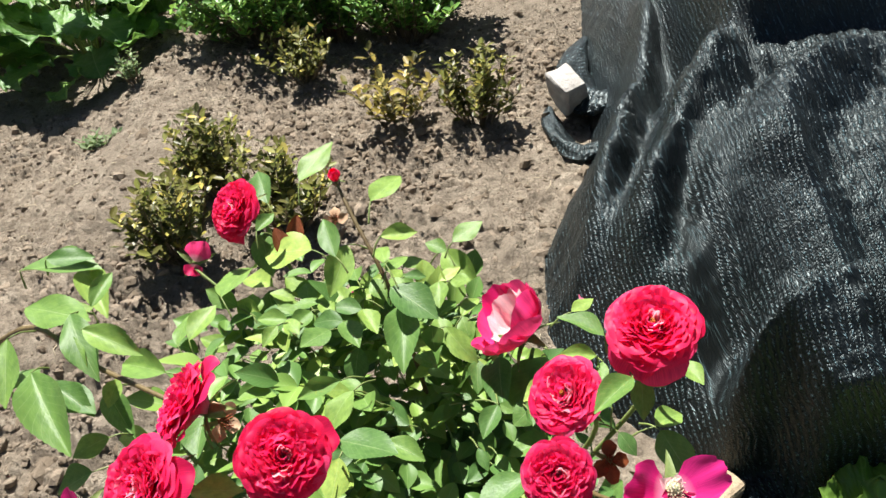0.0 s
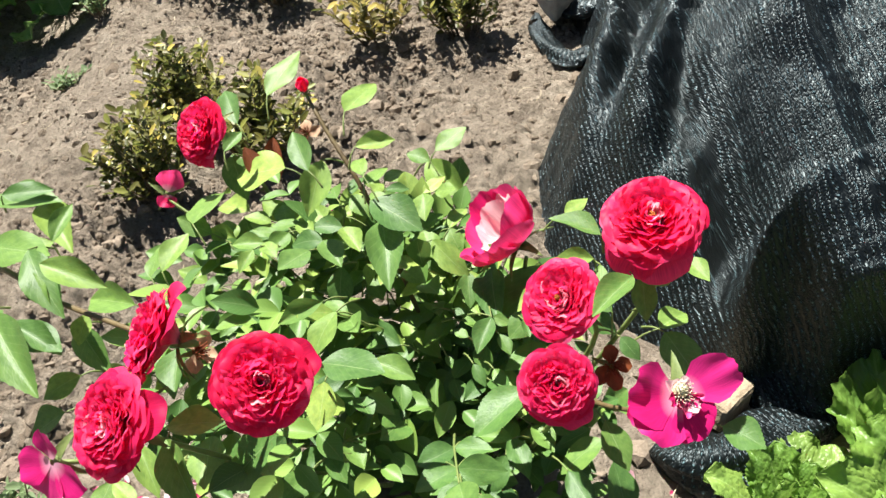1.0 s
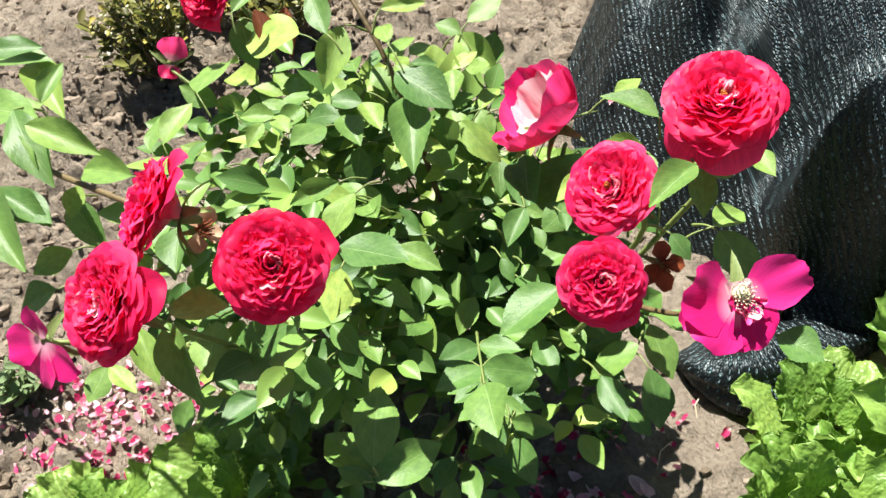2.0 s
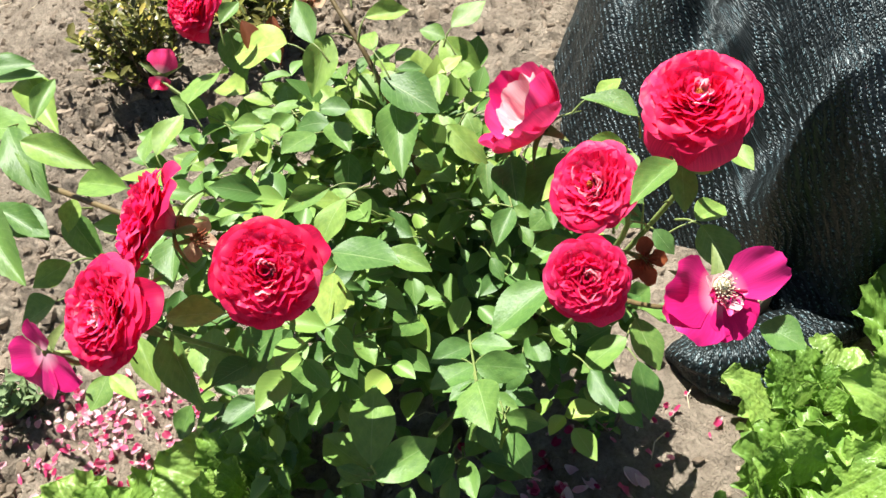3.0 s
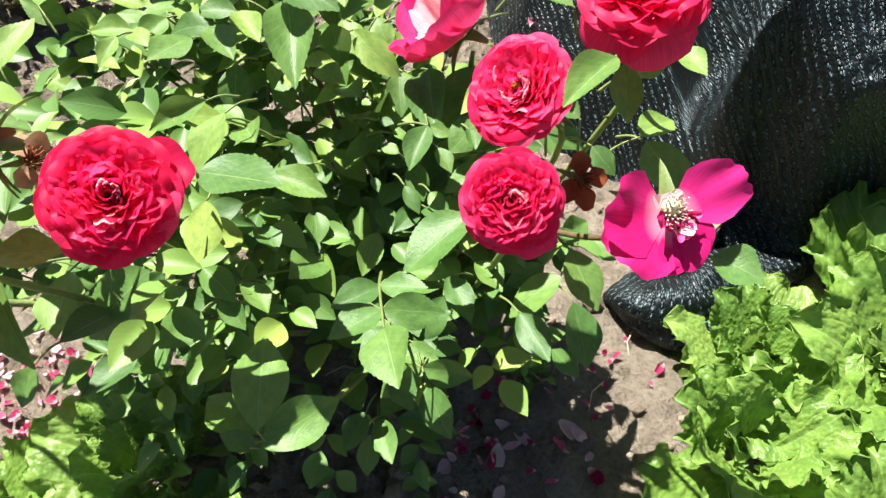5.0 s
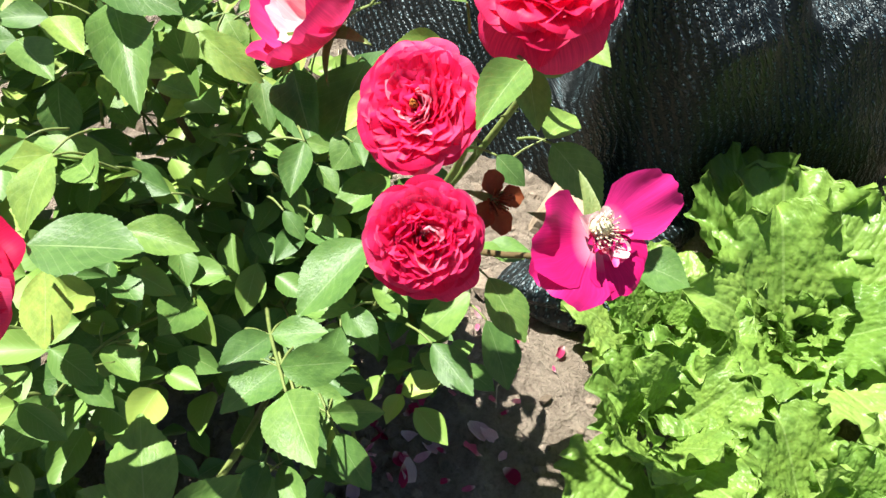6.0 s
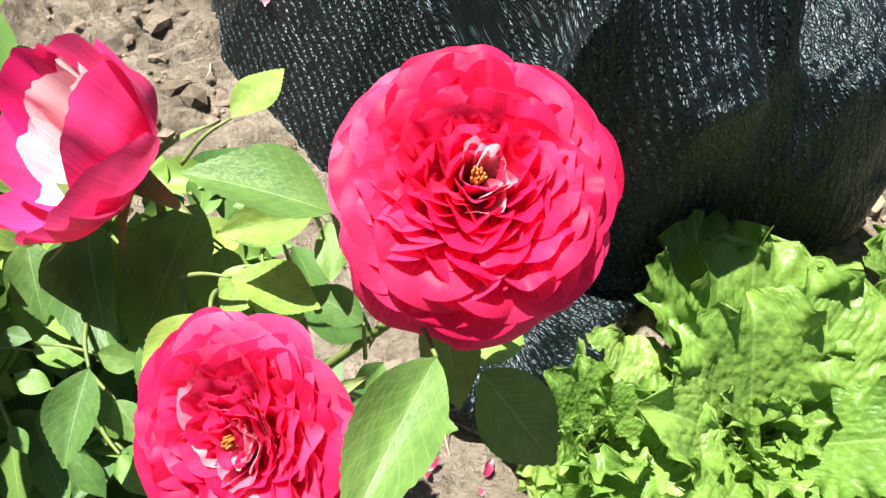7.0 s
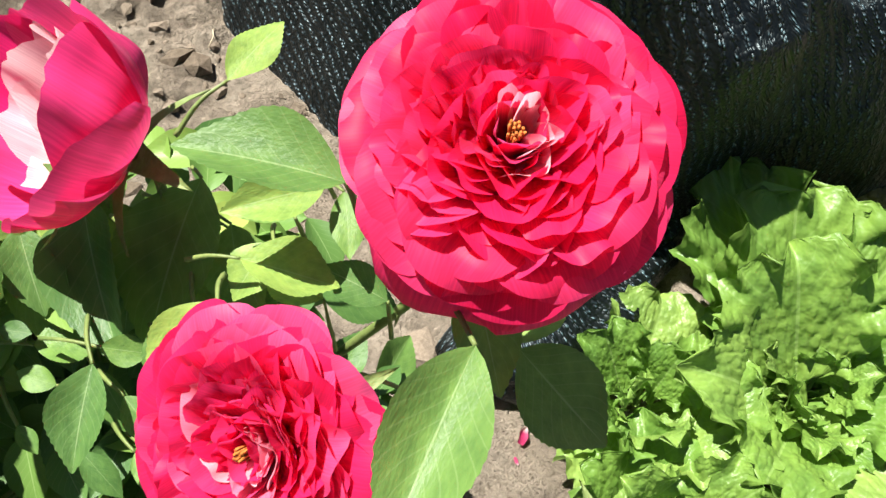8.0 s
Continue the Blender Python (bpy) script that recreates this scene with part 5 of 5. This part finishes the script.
# ---------------------------------------------------------------- shrubs beyond
def shrub(name, place, tall, wide, mat, seed, stems, leaf_len, label, category="shrub", bare=0.3):
    """Upright twigs set with opposite pairs of small oval leaves."""
    rng = random.Random(seed)
    ob = thing(name, label, category, (place[0], place[1], height(place[0], place[1]) - 0.005))
    tv, tf, lv, lf, luv = [], [], [], [], []
    for s in range(stems):
        a, r = rng.uniform(0, 6.283), wide * rng.random() ** 0.6
        top = Vector((math.cos(a) * r, math.sin(a) * r, tall * rng.uniform(0.6, 1.05) * (1 - 0.3 * (r / wide) ** 2)))
        foot = Vector((math.cos(a) * r * 0.25, math.sin(a) * r * 0.25, 0))
        pts = spline([foot, foot.lerp(top, 0.5) + Vector((rng.uniform(-1, 1), rng.uniform(-1, 1), 0)) * 0.012, top], 5)
        q, f = tube(pts, [0.0022 - 0.0014 * i / (len(pts) - 1) for i in range(len(pts))], 4)
        b = len(tv)
        tv += q
        tf += [tuple(c + b for c in g) for g in f]
        n = int((1 - bare) * (top - foot).length / (leaf_len * 0.42))
        for k in range(n):
            t = bare + (1 - bare) * (k + rng.random()) / n
            p = pts[min(len(pts) - 1, int(t * (len(pts) - 1) + 0.5))].lerp(top, 0.1)
            p = foot.lerp(top, t) + Vector((rng.uniform(-1, 1), rng.uniform(-1, 1), 0)) * 0.008
            for w in (0, math.pi):
                ang = k * 1.57 + w + rng.uniform(-0.5, 0.5)
                out = Vector((math.cos(ang), math.sin(ang), rng.uniform(0.2, 1.1))).normalized()
                ln = leaf_len * rng.uniform(0.7, 1.2)
                m = blade_pose(p, p + out * ln, 0.55, rng.uniform(-0.6, 0.6))
                b = len(lv)
                for (x, y, z) in ((0, 0, 0), (0.35, -0.42, 0.06), (0.75, -0.36, 0.05), (1, 0, -0.05), (0.75, 0.36, 0.05), (0.35, 0.42, 0.06), (0.5, 0, -0.03)):
                    lv.append(m @ Vector((x, y, z)))
                    luv.append((x, y * 2))
                lf += [(b, b + 1, b + 6), (b + 1, b + 2, b + 6), (b + 2, b + 3, b + 6), (b + 3, b + 4, b + 6), (b + 4, b + 5, b + 6), (b + 5, b, b + 6)]
    tagged(part("branchwork", mesh("branchwork", tv, tf, TWIG), ob), kind="stuff")
    tagged(part("foliage", mesh("foliage", lv, lf, mat, luv), ob), kind="stuff")


shrub("box_seedling", (-0.114, 1.665), 0.20, 0.12, BOX_GOLD, 1, 10, 0.030, "scorched golden-yellow box seedling in loose soil", "shrub", 0.15)
shrub("box_seedling", (0.09, 1.61), 0.20, 0.10, BOX_BRONZE, 2, 30, 0.022, "olive and yellowed box seedling in loose soil")
shrub("box_seedling", (-0.37, 1.97), 0.17, 0.12, BOX_BRONZE, 3, 30, 0.022, "bronzed box seedling in loose soil")
shrub("box_seedling", (-0.49, 1.42), 0.21, 0.10, BOX_BRONZE, 4, 34, 0.022, "bronzed box seedling with a few yellow leaves")
shrub("box_seedling", (-0.51, 1.17), 0.20, 0.11, BOX_BRONZE, 5, 34, 0.022, "dark bronzed box seedling at the foot of the bank")
shrub("box_seedling", (-0.32, 1.28), 0.22, 0.12, BOX_BRONZE, 6, 32, 0.024, "olive box seedling behind the rose bush")
shrub("green_shrub", (-0.52, 2.30), 0.37, 0.30, BOX_GREEN, 7, 130, 0.026, "dense bright green leafy shrub")
shrub("green_shrub", (-0.30, 2.24), 0.30, 0.20, BOX_GREEN, 17, 80, 0.026, "green leafy shrub between two taller ones")
shrub("green_shrub", (-0.08, 2.22), 0.36, 0.28, BOX_GREEN, 8, 120, 0.026, "dense green leafy shrub with dark gaps")
shrub("weed", (-0.85, 2.02), 0.10, 0.05, WEED, 9, 12, 0.018, "small grey-green weed on bare soil", "weed")
shrub("weed", (-0.86, 1.72), 0.035, 0.06, WEED, 10, 14, 0.018, "flat grey-green weed on the bank", "weed", 0.1)
shrub("weed", (-0.60, 0.57), 0.05, 0.05, WEED, 11, 14, 0.02, "small green weed among fallen petals", "weed", 0.1)
shrub("weed", (0.115, 0.43), 0.04, 0.025, BOX_GREEN, 12, 8, 0.014, "tiny green seedling on soil", "weed", 0.1)

BROAD_BLADES = [lettuce_blade("broad_leaf", BROAD, 30 + s, 0.8, 23, 27) for s in range(4)]


def leafy_plant(x, y, tall, wide, seed, n):
    """A bushy vegetable plant: leaf stalks at all heights, each with a crinkled blade."""
    rng = random.Random(seed)
    ob = thing("leafy_plant", "bushy mid-green leafy vegetable plant shading the soil", "vegetable plant", (x, y, height(x, y)))
    for k in range(n):
        t = (k + 0.5) / n
        a = k * 2.39996
        r = wide * (1 - 0.55 * t) * rng.uniform(0.55, 1.0)
        b = Vector((r * math.cos(a), r * math.sin(a), tall * (0.15 + 0.8 * t)))
        part("stalk", stem_mesh("stalk", [(0.1 * b.x, 0.1 * b.y, 0.0), (0.5 * b.x, 0.5 * b.y, b.z * 0.7), tuple(b)], 0.004, 0.0025, SHOOT, 5), ob)
        ln = rng.uniform(0.14, 0.21)
        out = Vector((math.cos(a), math.sin(a), rng.uniform(-0.4, 0.5))).normalized()
        part("leaf", BROAD_BLADES[k % 4], ob, blade_pose(b, b + out * ln, 1.05, rng.uniform(-0.5, 0.5)))


for k, (x, y, h, w) in enumerate(((-1.08, 2.32, 0.36, 0.22), (-1.55, 2.45, 0.36, 0.24), (-0.98, 2.72, 0.36, 0.22), (-1.38, 2.85, 0.42, 0.26))):
    leafy_plant(x, y, h, w, 20 + k, 34)


# ---------------------------------------------------------------- fallen petals, straw
def fallen_mesh(seed):
    rng = random.Random(seed)
    vs, uv = [], []
    for i in range(5):
        u = i / 4
        for j in range(5):
            v = -1 + j / 2
            w = (0.30 + 0.12 * (seed % 2)) * math.sin(0.25 + u * 2.3)
            vs.append((u - 0.5, v * w, (0.6 + 0.5 * (seed % 3)) * (v * w) ** 2 + 0.3 * (u - 0.5) ** 2 + 0.10 * rng.uniform(-1, 1) + 0.03))
            uv.append((u, v))
    return mesh("fallen_petal", vs, grid_faces(5, 5), FALLEN, uv)


FALLEN_MESHES = [fallen_mesh(s) for s in range(6)]


def strew(n, cx, cy, rx, ry, seed, size=0.0115):
    rng = random.Random(seed)
    for k in range(n):
        x, y = rng.gauss(cx, rx), rng.gauss(cy, ry)
        s = size * rng.uniform(0.5, 1.5)
        ob = new("fallen_petal", FALLEN_MESHES[rng.randrange(6)])
        ob.matrix_world = Matrix.Translation((x, y, height(x, y) + 0.004)) @ Euler((rng.uniform(-0.7, 0.7), rng.uniform(-0.5, 0.5), rng.uniform(0, 6.28))).to_matrix().to_4x4() @ Matrix.Diagonal((s, s * rng.uniform(0.6, 1.1), s, 1))
        tagged(ob, "fallen rose petal drying on the soil", "petal", "fallen petals")


strew(260, -0.47, 0.51, 0.075, 0.05, 1, 0.0105)
strew(24, -0.25, 0.75, 0.07, 0.07, 2)
strew(46, 0.075, 0.375, 0.055, 0.045, 3, 0.0155)
strew(10, 0.19, 0.44, 0.03, 0.02, 4)
strew(14, -0.05, 0.56, 0.12, 0.06, 5)


def straws():
    rng = random.Random(9)
    vs, fs = [], []
    for k in range(130):
        x, y = rng.uniform(-1.0, 0.35), rng.uniform(0.35, 2.2)
        if inside(x, y):
            continue
        a, ln = rng.uniform(0, 6.28), rng.uniform(0.015, 0.05)
        z = height(x, y) + 0.005
        q, f = tube([(x, y, z), (x + math.cos(a) * ln * 0.5, y + math.sin(a) * ln * 0.5, z + 0.003), (x + math.cos(a + 0.3) * ln, y + math.sin(a + 0.3) * ln, z)], [0.0007] * 3, 4)
        b = len(vs)
        vs += q
        fs += [tuple(c + b for c in g) for g in f]
    tagged(new("dry_straw", mesh("dry_straw", vs, fs, STRAW)), "bits of dry straw and roots strewn on the soil", "straw", kind="stuff")


straws()
ob = new("fallen_petal", FALLEN_MESHES[2])
ob.matrix_world = Matrix.Translation((0.20, 0.88, net_height(0.20, 0.88) + 0.004)) @ Matrix.Rotation(1.2, 4, "Z") @ Matrix.Diagonal((0.022, 0.018, 0.018, 1))
tagged(ob, "pale fallen rose petal lying on the black net", "petal", "fallen petals")
